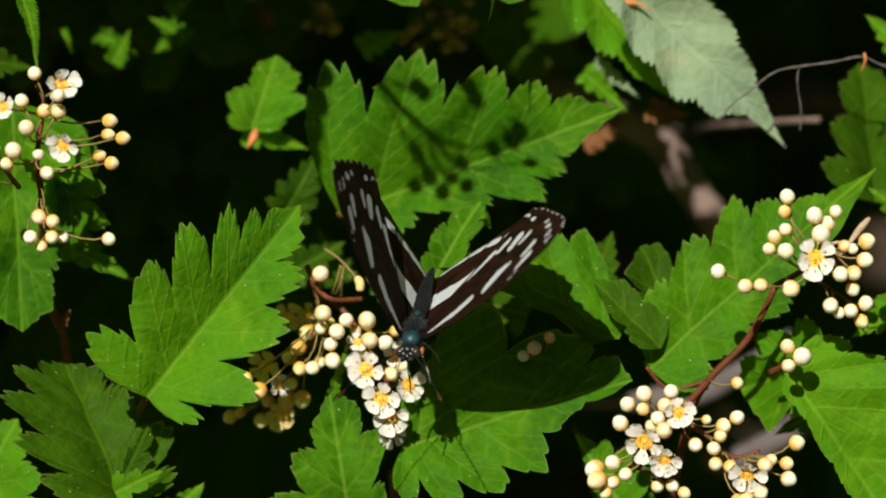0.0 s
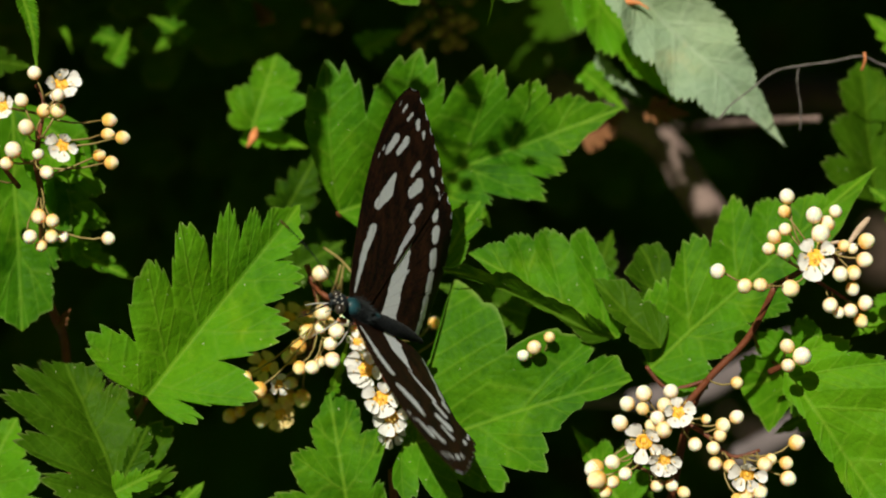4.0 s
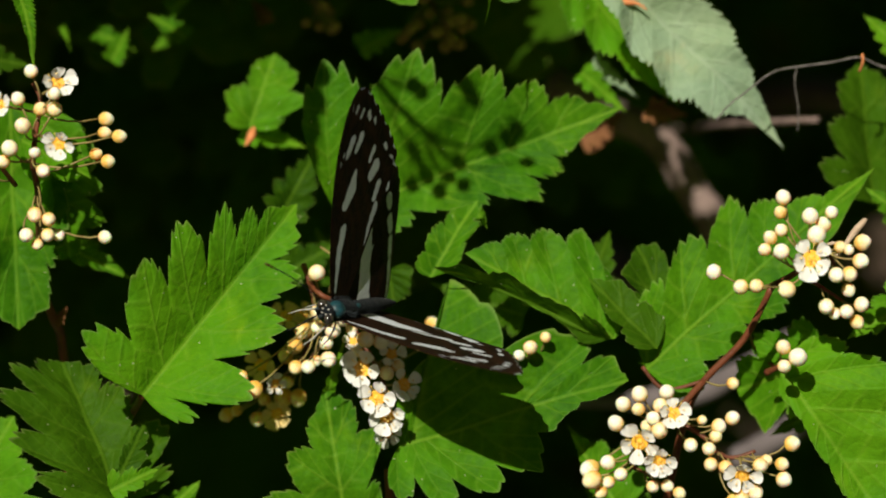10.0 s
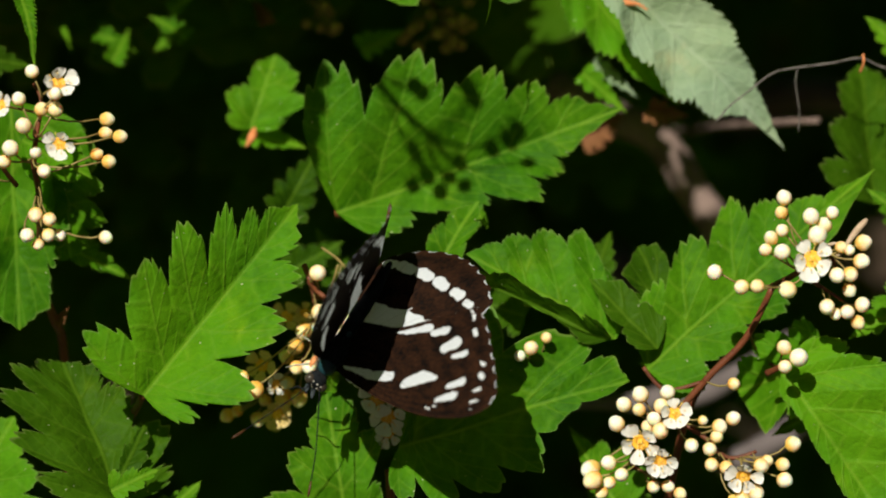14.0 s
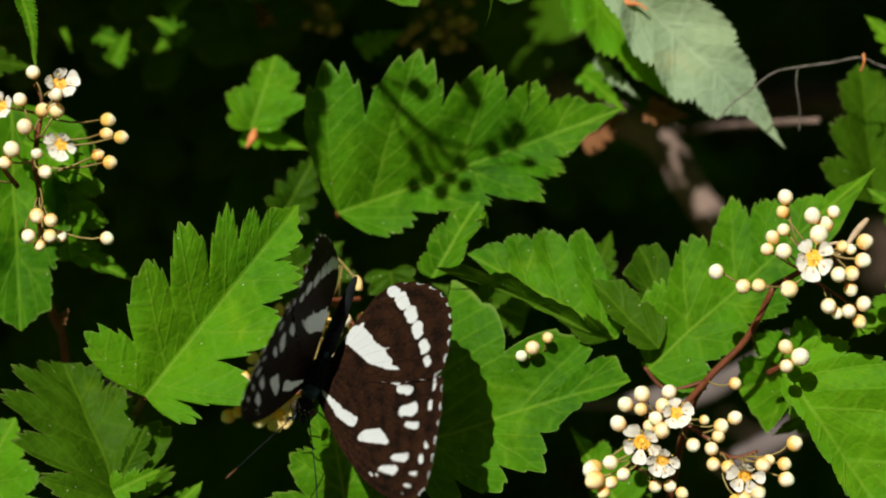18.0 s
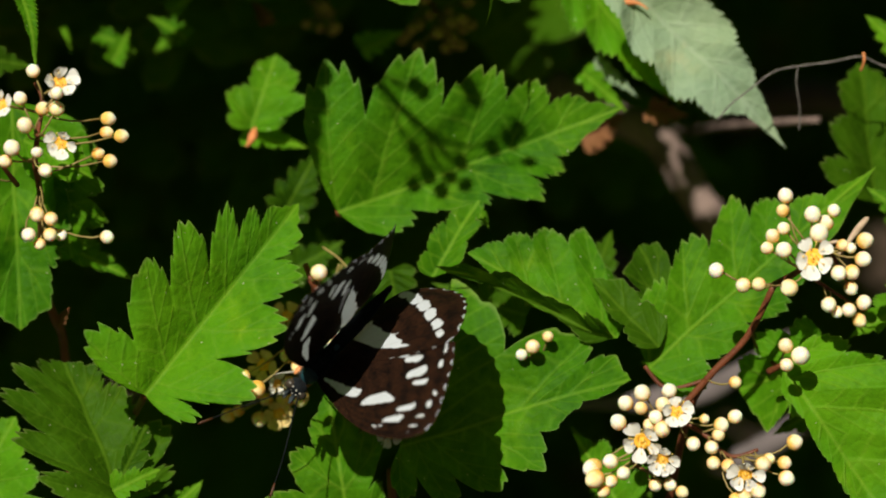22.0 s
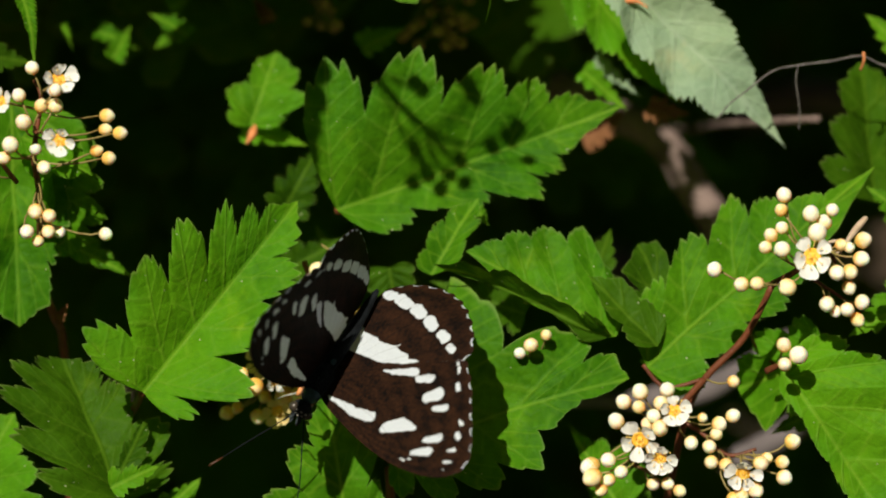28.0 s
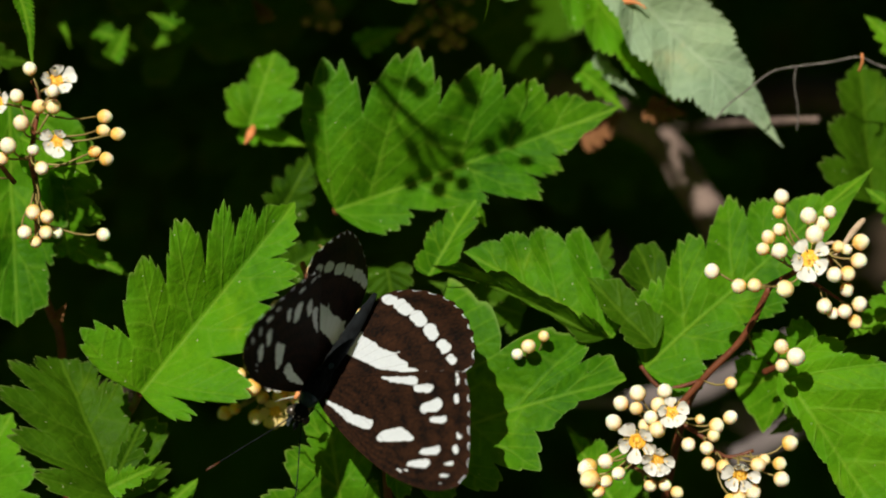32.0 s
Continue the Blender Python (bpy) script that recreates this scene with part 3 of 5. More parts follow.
leaf(shoot_left, (-54.1, 21.9, -12), (-46.5, 20.7, -14), (0.0, 0.0, 1), [(u, round(r * 0.86, 3), g) for u, r, g in PLAIN], [(u, round(r * 0.86, 3), g) for u, r, g in PLAIN], mat=LEAF_SHADE)
leaf(shoot_left, (-32.7, -33.0, -8), (-27.2, -26.4, -6), (0, 0.3, 0.9), [(u, round(r * 1.07, 3), g) for u, r, g in PLAIN], [(u, round(r * 1.07, 3), g) for u, r, g in PLAIN])
leaf(shoot_left, (-36.4, -26.8, 2), (-31.1, -24.3, 2), (0.1, 0.2, 0.95), [(0.0, 0.42, 60), (0.35, 0.34, 46), (0.65, 0.22, 36)], [(0.0, 0.32, 60), (0.4, 0.28, 46), (0.7, 0.17, 36)], depth=0.35, tooth=0.2, teeth=3, fold=0.3)
leaf(shoot_left, (-36.2, -26.6, 1), (-32.4, -18.8, 0), (0.25, 0.2, 0.9), [(0.0, 0.16, 50), (0.4, 0.22, 40), (0.7, 0.12, 34)], [(0.0, 0.24, 56), (0.35, 0.30, 44), (0.65, 0.20, 36)], depth=0.4, tooth=0.22, teeth=3, mat=LEAF_SHADE)
leaf(shoot_left, (-31.1, -29.9, -4), (-26.8, -25.8, -4), (0.0, 0.2, 0.95), [(u, round(r * 0.8, 3), g) for u, r, g in PLAIN], [(u, round(r * 0.8, 3), g) for u, r, g in PLAIN], depth=0.4, tooth=0.2)
stem("stem", shoot_left, smooth_path([(-43.0, -36.7, -24), (-43.2, -12.9, -16), (-43.8, -7.9, -9), (-44.8, -5.0, -8), (-45.3, -1.2, -8)]), 0.5, STEM)
stem("leaf_stalk", shoot_left, smooth_path([(-38.9, -22.5, -14), (-35.1, -19.2, -6), (-32.6, -16.0, 6)]), 0.4, STEM)

shoot_middle = thing("leafy_shoot", place(-8, 2, -8), "leafy shoot of the bush with large lobed green leaves", "plant shoot", "shoots of the bush")
leaf(shoot_middle, (-11.9, 4.0, -10), (21.0, 16.1, -12), (0.05, 0.1, 0.95), [(0.0, 0.487, 74), (0.12, 0.502, 52), (0.43, 0.342, 51), (0.6, 0.241, 48), (0.76, 0.141, 41)], [(0.0, 0.216, 37), (0.28, 0.217, 43), (0.44, 0.283, 45), (0.6, 0.195, 42), (0.72, 0.103, 47)], depth=0.36, tooth=0.14, fold=0.42, curl=0.02)
leaf(shoot_middle, (-22.2, 13.9, -22), (-19.3, 22.9, -24), (0.1, 0.35, 0.9), [(0.0, 0.299, 95), (0.06, 0.501, 58), (0.65, 0.26, 48)], [(0.0, 0.375, 66), (0.06, 0.724, 52), (0.56, 0.437, 51)], depth=0.3)
leaf(shoot_middle, (-23.3, 13.5, -24), (-15.5, 11.8, -25), (0, 0.3, 0.9), [(u, round(r * 0.81, 3), g) for u, r, g in PLAIN], [(u, round(r * 0.62, 3), g) for u, r, g in PLAIN], depth=0.3)
leaf(shoot_middle, (-18.2, 4.2, -18), (-14.0, 11.8, -18), (0.2, 0.1, 0.95), [(u, round(r * 0.95, 3), g) for u, r, g in PLAIN], [(u, round(r * 0.95, 3), g) for u, r, g in PLAIN], depth=0.35, tooth=0.22, mat=LEAF_SHADE)
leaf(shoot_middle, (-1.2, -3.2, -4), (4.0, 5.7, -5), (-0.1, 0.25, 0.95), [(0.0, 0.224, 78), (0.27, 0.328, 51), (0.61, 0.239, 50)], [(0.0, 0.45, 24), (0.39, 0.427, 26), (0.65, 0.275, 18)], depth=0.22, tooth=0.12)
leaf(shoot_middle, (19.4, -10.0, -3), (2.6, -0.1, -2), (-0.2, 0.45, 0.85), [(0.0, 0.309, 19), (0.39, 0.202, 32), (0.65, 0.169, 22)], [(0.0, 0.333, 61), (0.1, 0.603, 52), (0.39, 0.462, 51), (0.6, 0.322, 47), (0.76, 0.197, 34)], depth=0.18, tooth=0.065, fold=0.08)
leaf(shoot_middle, (18.8, -9.9, 0), (-1.5, -2.7, 2), (0.2, -0.75, 0.6), [(0.0, 0.224, 7), (0.39, 0.129, 2), (0.65, 0.18, 7)], [(0.0, 0.243, 38), (0.18, 0.143, 51), (0.49, 0.243, 51), (0.72, 0.203, 42)], depth=0.2, tooth=0.13, teeth=3, mat=LEAF_SHADE)
leaf(shoot_middle, (-6.0, -2.5, -12), (-5.4, -6.3, -12), (0, -0.3, 0.8), [(u, round(r * 2.14, 3), g) for u, r, g in PLAIN], [(u, round(r * 2.14, 3), g) for u, r, g in PLAIN], depth=0.25, mat=LEAF_SHADE)
leaf(shoot_middle, (16.4, -5.1, -12), (19.4, 2.3, -14), (0.2, 0.3, 0.9), [(u, round(r * 0.95, 3), g) for u, r, g in PLAIN], [(u, round(r * 0.95, 3), g) for u, r, g in PLAIN], mat=LEAF_SHADE)
leaf(shoot_middle, (3.9, 4.2, -9), (5.2, 2.3, -9), (0, 0.3, 0.9), [(u, round(r * 0.95, 3), g) for u, r, g in PLAIN], [(u, round(r * 0.95, 3), g) for u, r, g in PLAIN])
leaf(shoot_middle, (-5.5, 17.7, -20), (-3.2, 22.3, -22), (0, 0.4, 0.9), [(u, round(r * 1.07, 3), g) for u, r, g in PLAIN], [(u, round(r * 1.07, 3), g) for u, r, g in PLAIN])
leaf(shoot_middle, (-4.2, 17.0, -20), (-8.4, 19.0, -22), (0, 0.4, 0.9), [(u, round(r * 0.71, 3), g) for u, r, g in PLAIN], [(u, round(r * 0.71, 3), g) for u, r, g in PLAIN])
leaf(shoot_middle, (-9.7, 23.6, -35), (-4.4, 26.2, -36), (0.1, 0.5, 0.8), [(u, round(r * 0.95, 3), g) for u, r, g in PLAIN], [(u, round(r * 0.95, 3), g) for u, r, g in PLAIN])
leaf(shoot_middle, (5.9, 30.9, 6), (4.8, 23.9, 8), (0.8, 0.1, 0.5), [(u, round(r * 0.29, 3), g) for u, r, g in PLAIN], [(u, round(r * 0.29, 3), g) for u, r, g in PLAIN], depth=0.15)
stem("stem", shoot_middle, smooth_path([(-5.7, 12.3, -40), (-9.5, 7.3, -26), (-11.7, 4.0, -10)]), 0.55, STEM)

shoot_low = thing("leafy_shoot", place(2, -24, -6), "leafy shoot of the bush with sunlit green leaves below the flowers", "plant shoot", "shoots of the bush")
leaf(shoot_low, (-4.8, -21.9, 0), (21.0, -14.2, 1), (-0.05, 0.25, 0.95), [(0.0, 0.38, 55), (0.06, 0.699, 61), (0.52, 0.426, 30), (0.72, 0.274, 25)], [(0.0, 0.232, 102), (0.06, 0.335, 75), (0.12, 0.383, 53), (0.32, 0.369, 51), (0.63, 0.106, 48), (0.79, 0.138, 11)], depth=0.36, tooth=0.09, teeth=3, fold=0.12, curl=0.02)
leaf(shoot_low, (9.4, -7.7, -14), (-1.6, -3.8, -16), (0.0, 0.2, 0.95), [(u, round(r * 0.71, 3), g) for u, r, g in PLAIN], [(u, round(r * 0.71, 3), g) for u, r, g in PLAIN], mat=LEAF_SHADE)
leaf(shoot_low, (-10.0, -34.1, -2), (-12.9, -15.2, 0), (0.0, 0.25, 0.95), [(0.0, 0.618, 47), (0.39, 0.383, 45), (0.65, 0.209, 38)], [(0.0, 0.424, 32), (0.39, 0.419, 44), (0.65, 0.284, 29)], depth=0.42, tooth=0.1)
leaf(shoot_low, (-12.4, -15.8, 0), (-10.3, -9.2, 2), (0.4, 0.1, 0.8), [(u, round(r * 0.36, 3), g) for u, r, g in PLAIN], [(u, round(r * 0.3, 3), g) for u, r, g in PLAIN])
leaf(shoot_low, (22.4, -33.6, -16), (14.7, -19.7, -18), (0.3, 0.2, 0.8), [(u, round(r * 0.71, 3), g) for u, r, g in PLAIN], [(u, round(r * 0.71, 3), g) for u, r, g in PLAIN], mat=LEAF_SHADE)
leaf(shoot_low, (20.1, -29.5, -7), (14.5, -20.6, -7), (0.0, 0.2, 0.95), [(0.0, 0.3, 62), (0.3, 0.22, 46), (0.6, 0.14, 36)], [(0.0, 0.55, 62), (0.22, 0.55, 50), (0.5, 0.36, 42), (0.74, 0.16, 34)], depth=0.4, tooth=0.16)
stem("stem", shoot_low, smooth_path([(-5.4, -36.1, -16), (-5.9, -24.9, -5)]), 0.55, STEM)

shoot_right = thing("leafy_shoot", place(26, -12, -2), "leafy shoot of the bush with red-brown stems and bright leaves", "plant shoot", "shoots of the bush")
leaf(shoot_right, (22.8, -13.4, -2), (48.9, 9.7, -6), (-0.1, 0.25, 0.95), [(0.0, 0.25, 47), (0.18, 0.296, 52), (0.39, 0.314, 51), (0.52, 0.218, 47), (0.65, 0.134, 36), (0.79, 0.106, 10)], [(0.0, 0.195, 63), (0.16, 0.178, 51), (0.33, 0.201, 51), (0.51, 0.172, 50)], depth=0.26, tooth=0.09, fold=0.1)
leaf(shoot_right, (23.9, -11.1, -1), (16.5, -2.8, -1), (0.35, 0.3, 0.85), [(0.0, 0.352, 40), (0.52, 0.229, 48)], [(0.0, 0.435, 42), (0.52, 0.337, 43)], depth=0.25, tooth=0.14, teeth=3, mat=LEAF_SHADE)
leaf(shoot_right, (26.0, -8.5, -5), (22.1, 0.6, -7), (0.3, 0.3, 0.85), [(0.0, 0.568, 41), (0.41, 0.508, 51)], [(0.0, 0.718, 31), (0.52, 0.499, 27)], depth=0.3, tooth=0.14, teeth=3, mat=LEAF_SHADE)
leaf(shoot_right, (37.4, -13.3, 2), (50.6, -32.2, 4), (0.0, 0.2, 0.95), [(0.0, 0.3, 85), (0.06, 0.473, 63), (0.24, 0.555, 52), (0.54, 0.434, 51)], [(0.0, 0.18, 22), (0.32, 0.121, 45), (0.52, 0.173, 35), (0.72, 0.159, 33)], depth=0.18, tooth=0.08)
leaf(shoot_right, (42.5, -12.5, -3), (32.8, -16.1, -8), (-0.1, 0.1, 0.95), [(0.0, 0.6, 48), (0.38, 0.632, 52)], [(0.0, 0.469, 87), (0.23, 0.593, 52), (0.64, 0.353, 51)], depth=0.3)
leaf(shoot_right, (53.7, -5.0, -2), (44.9, -10.0, -2), (0.0, 0.3, 0.9), [(u, round(r * 0.86, 3), g) for u, r, g in PLAIN], [(u, round(r * 0.95, 3), g) for u, r, g in PLAIN])
leaf(shoot_right, (49.9, 5.3, -20), (49.0, 22.1, -24), (0.45, -0.15, 0.85), [(0.0, 0.559, 70), (0.19, 0.491, 52), (0.61, 0.318, 51)], [(0.0, 0.363, 67), (0.29, 0.479, 52), (0.65, 0.323, 43)], depth=0.3, mat=LEAF_SHADE)
leaf(shoot_right, (55.1, 1.4, -14), (48.3, 7.1, -14), (0.1, 0.2, 0.95), [(u, round(r * 0.95, 3), g) for u, r, g in PLAIN], [(u, round(r * 0.95, 3), g) for u, r, g in PLAIN])
leaf(shoot_right, (55.8, 20.9, -20), (48.6, 27.1, -20), (0.1, 0.2, 0.95), [(u, round(r * 0.95, 3), g) for u, r, g in PLAIN], [(u, round(r * 0.95, 3), g) for u, r, g in PLAIN])
leaf(shoot_right, (45.9, -16.6, -12), (37.2, -21.4, -12), (0.1, 0.0, 0.9), [(u, round(r * 0.83, 3), g) for u, r, g in PLAIN], [(u, round(r * 0.83, 3), g) for u, r, g in PLAIN], mat=LEAF_SHADE)
leaf(shoot_right, (29.2, -16.0, -12), (22.3, -12.8, -14), (0.0, 0.2, 0.9), [(u, round(r * 0.95, 3), g) for u, r, g in PLAIN], [(u, round(r * 0.95, 3), g) for u, r, g in PLAIN])
stem("stem", shoot_right, smooth_path([(25.2, -29.2, -8), (27.1, -18.8, -2), (29.1, -14.6, 0), (33.4, -9.9, 2), (36.2, -4.1, 5)]), [0.48 - 0.006 * i for i in range(21)], STEM, 8)
stem("stem", shoot_right, smooth_path([(29.1, -14.6, 0), (24.8, -15.6, -1), (22.3, -13.1, -1)]), 0.24, STEM, 7)
stem("leaf_stalk", shoot_right, smooth_path([(34.1, -9.3, -1), (35.6, -11.9, -7), (37.6, -13.4, -3)]), 0.18, STEM, 7)

shoot_top = thing("leafy_shoot", place(24, 26, -20), "leafy shoot with a turned leaf showing its pale underside", "plant shoot", "shoots of the bush")
leaf(shoot_top, (18.7, 32.3, -14), (40.0, 11.3, -16), (0.15, 0.15, 0.95), [(0.0, 0.346, 38), (0.32, 0.254, 40), (0.52, 0.197, 34), (0.72, 0.131, 22)], [(0.0, 0.157, 57), (0.15, 0.233, 52), (0.38, 0.252, 51), (0.59, 0.181, 50), (0.75, 0.052, 42)], depth=0.12, tooth=0.1, teeth=6, wave=0.1, pleat=0.3, mat=LEAF_PALE, label="leaf turned over, its pale grey-green underside up")
leaf(shoot_top, (14.8, 32.8, -22), (28.3, 16.5, -24), (0.3, 0.1, 0.9), [(0.0, 0.313, 28), (0.52, 0.12, 34)], [(0.0, 0.376, 42), (0.27, 0.284, 51), (0.58, 0.179, 50)], depth=0.2)
leaf(shoot_top, (17.6, 21.8, -26), (23.5, 17.4, -27), (0.2, 0.2, 0.9), [(u, round(r * 0.48, 3), g) for u, r, g in PLAIN], [(u, round(r * 0.48, 3), g) for u, r, g in PLAIN], mat=LEAF_PALE)
leaf(shoot_top, (16.2, 20.4, -24), (21.6, 15.8, -24), (0.2, 0.2, 0.9), [(u, round(r * 0.67, 3), g) for u, r, g in PLAIN], [(u, round(r * 0.67, 3), g) for u, r, g in PLAIN])
stem("stem", shoot_top, smooth_path([(14.4, 42.6, -30), (16.6, 36.4, -18), (17.8, 34.2, -14)]), 0.5, STEM, 7)

# ---- woody stems that carry the shoots ----
bush = thing("bush", Vector((0.0, 0.42, 0.0)), "woody brown stems of the bush rising from the soil", "bush")
for k, (a, b, h) in enumerate([(-45, -20, -110), (-20, 10, -120), (5, -25, -115), (30, -10, -118), (20, 40, -110), (-30, 60, -105), (60, 20, -112), (-80, 30, -110)]):
    top = place(a, b, h)
    foot = Vector((0.35 * top.x, 0.42 + 0.02 * math.sin(k * 2.3), -0.01))
    line = smooth_path([foot, foot.lerp(top, 0.35) + Vector((0.02 * math.sin(k * 4.1), 0.05, 0.03)), foot.lerp(top, 0.75) + Vector((0, 0.03, 0.02)), top], 6)
    bm = bmesh.new()
    tube_into(bm, [p - Vector((0.0, 0.42, 0.0)) for p in line], [0.0055 - 0.0002 * i for i in range(len(line))], 9)
    link("stem", mesh_of("stem", bm, BARK), bush)


branch = thing("branch", place(20, 12, -26), "weathered grey-brown branch in the shade of the bush", "branch")
stem("bark", branch, smooth_path([(14.4, 21.3, -80), (21.5, 17.2, -76), (26.4, 14.9, -72), (29.5, 11.2, -70), (32.7, 5.8, -68), (34.7, 2.9, -68), (40.0, -8.6, -70)], 7), [1.95 + 0.01 * min(i, 20) + 0.3 * noise.noise(Vector((i * 0.7, 0, 0))) for i in range(43)], BARK, 12)
stem("side_branch", branch, smooth_path([(27.9, 15.1, -74), (33.5, 16.0, -98), (35.5, 15.4, -60), (44.4, 15.2, -33)], 6), [0.45 + 0.1 * noise.noise(Vector((i * 0.6, 3, 0))) for i in range(19)], BARK, 10)
twig = thing("dead_twig", place(46, 20, -10), "thin bare grey twig with a hanging side twig", "twig")
stem("twig", twig, smooth_path([(54.9, 19.3, -12), (49.6, 20.7, -11), (47.2, 21.6, -10), (43.8, 21.0, -10), (39.3, 20.4, -10), (37.0, 19.7, -9), (34.1, 17.5, -8), (32.2, 16.0, -8), (30.9, 14.4, -8)]), [0.13 - 0.0012 * i + 0.03 * noise.noise(Vector((i * 0.9, 7, 0))) for i in range(41)], TWIG, 7)
stem("side_twig", twig, smooth_path([(40.1, 20.4, -10), (39.9, 18.6, -10), (40.4, 15.7, -11), (40.4, 13.3, -12)]), 0.08, TWIG, 6)
stem("thorn", twig, smooth_path([(47.4, 22.0, -9), (47.5, 21.1, -9), (47.2, 20.0, -10)]), 0.16, BRACT, 6)


def dry_leaf(at, turn, size, seed):
    """A small curled dead leaf."""
    root = thing("dry_leaf", place(*at), "curled reddish-brown dead leaf caught in the bush", "dead leaf", "dead leaves")
    geo = leaf_geometry(size * MM, PLAIN, PLAIN, teeth=2, fine=3, across=4, seed=seed, fold=0.8, curl=0.5, wave=0.12)
    me = leaf_mesh("blade", DRY, geo)
    link("blade", me, root, Matrix.Translation(place(*at)) @ FACE.to_4x4() @ Matrix.Rotation(turn, 4, "Z") @ Matrix.Rotation(0.4, 4, "X"))

dry_leaf((16.7, 13.6, -40), 0.3, 6, 1)
dry_leaf((19.1, 12.2, -42), 2.2, 5, 2)
dry_leaf((24.3, 16.7, -30), -0.4, 5, 3)
dry_leaf((26.7, 17.7, -30), 1.2, 4, 4)
dry_leaf((-21.1, 26.7, -36), 1.9, 3.5, 6)
# Brown node of the left stem, made with the dead leaf shape.
dry_leaf((-43.6, -8.3, -9), 0.7, 2.2, 7)
dry_leaf((28.2, -8.1, -40), 2.0, 5, 8)

cluster("flower_cluster", "cluster of round cream buds and white flowers on brown stalks", [(-45.3, -1.2, -8), (-44.2, 5.6, 4), (-44.3, 9.3, 9), (-43.8, 12.3, 11), (-43.3, 15.9, 11), (-44.2, 17.8, 10)], [(-44.1, 19.0, 13, 1.54), (-43.0, 14.9, 14, 1.54), (-41.5, 14.9, 14, 1.71), (-45.4, 16.0, 14, 1.54), (-44.8, 13.1, 15, 1.82), (-41.3, 16.5, 16, 1.48), (-46.3, 10.7, 14, 1.82), (-47.1, 9.3, 13, 1.48), (-43.8, 10.3, 12, 1.36), (-42.8, 8.3, 13, 1.59), (-36.4, 14.0, 9, 1.59), (-36.5, 12.5, 10, 1.36), (-34.9, 12.1, 10, 1.48), (-37.5, 10.2, 9, 1.36), (-36.2, 9.4, 9, 1.59), (-43.7, 3.6, 13, 1.65), (-42.2, 3.1, 13, 1.54), (-44.6, 1.4, 13, 1.59), (-42.3, 1.4, 13, 1.54), (-43.5, 0.4, 12, 1.36), (-41.3, 1.4, 11, 1.36), (-36.9, 1.2, 4, 1.59)], [(-41.2, 17.6, 14, 2.25, 0.3, 0.1), (-40.9, 11.2, 15, 2.0, -0.1, -0.2), (-47.2, 15.3, 15, 1.88, -0.4, 0.0)])
cluster("bud_cluster", "few cream buds on a short side stalk", [(-46.7, 6.9, 4), (-48.4, 9.9, 9), (-48.9, 13.2, 10)], [(-48.3, 14.7, 12, 1.59), (-49.0, 12.2, 12, 1.59), (-50.0, 8.7, 8, 1.48)], [], r=0.3)
cluster("flower_cluster", "cream buds round one open white flower on red-brown stem", [(36.2, -4.1, 5), (37.9, -3.1, 7), (39.6, -1.8, 9), (41.3, 0.1, 10), (42.7, -1.8, 9)], [(29.4, -2.5, 12, 1.71), (32.3, -4.1, 12, 1.65), (34.0, -4.0, 12, 1.54), (36.8, 5.5, 13, 1.71), (36.5, 3.9, 13, 1.48), (36.6, 2.0, 13, 1.48), (35.4, 1.2, 13, 1.59), (34.8, -0.1, 13, 1.48), (36.6, -0.3, 13, 1.82), (39.6, 3.5, 14, 1.82), (41.9, 3.9, 14, 1.48), (41.1, 2.6, 13, 1.82), (40.3, 1.5, 14, 2.05), (45.3, 0.7, 13, 1.82), (45.1, -1.3, 13, 1.71), (42.4, -2.8, 14, 1.71), (43.9, -2.7, 13, 1.71), (43.9, -4.4, 12, 1.59), (43.0, 0.2, 12, 1.36), (43.9, -0.1, 12, 1.25)], [(39.7, -1.1, 14, 2.62, 0.05, 0.05)])
cluster("bud_cluster", "hanging sprig of round cream buds on thin stalks", [(39.1, -2.5, 8), (40.9, -3.9, 8), (42.7, -5.1, 9), (44.2, -6.1, 9)], [(37.5, -4.4, 9, 2.05), (41.6, -6.2, 11, 1.71), (43.8, -6.8, 11, 1.59), (45.4, -6.0, 11, 1.71), (45.0, -7.9, 10, 1.59), (42.6, -7.0, 10, 1.36)], [], r=0.3)
cluster("bud_cluster", "three round cream buds on short stalks", [(35.9, -13.7, 1), (37.3, -12.9, 3), (38.0, -12.2, 4)], [(37.2, -10.7, 8, 1.71), (38.8, -11.8, 8, 2.05), (37.3, -12.8, 8, 1.59)], [])
cluster("bud_cluster", "three white round buds standing on a leaf", [(11.1, -13.5, -4), (10.4, -12.5, -3), (10.3, -11.7, -2)], [(9.8, -10.9, 3, 1.62), (8.6, -11.8, 2, 1.3), (11.5, -9.8, 2, 1.3)], [])
cluster("flower_cluster", "drooping cluster of cream buds and half-open white flowers", [(29.1, -14.6, 0), (26.1, -18.3, 3), (28.9, -20.7, 4), (31.4, -22.9, 4), (34.5, -22.2, 4)], [(32.0, -14.8, 4, 1.48), (31.8, -18.5, 6, 1.59), (30.3, -19.4, 6, 1.71), (30.0, -20.5, 6, 1.48), (27.2, -21.4, 7, 1.54), (29.2, -21.8, 7, 1.59), (29.4, -23.5, 7, 1.54), (31.0, -23.8, 7, 1.59), (34.8, -23.6, 7, 1.71), (38.3, -21.3, 6, 1.82), (37.2, -23.5, 6, 1.48), (37.4, -25.2, 6, 1.82), (35.5, -23.1, 6, 1.36), (16.3, -24.0, 6, 2.05), (32.7, -27.0, 7, 1.71), (34.2, -26.5, 7, 1.82), (31.8, -27.5, 7, 1.59), (28.6, -18.8, 4, 1.14)], [(32.8, -24.6, 8, 2.25, 0.05, -0.5)])
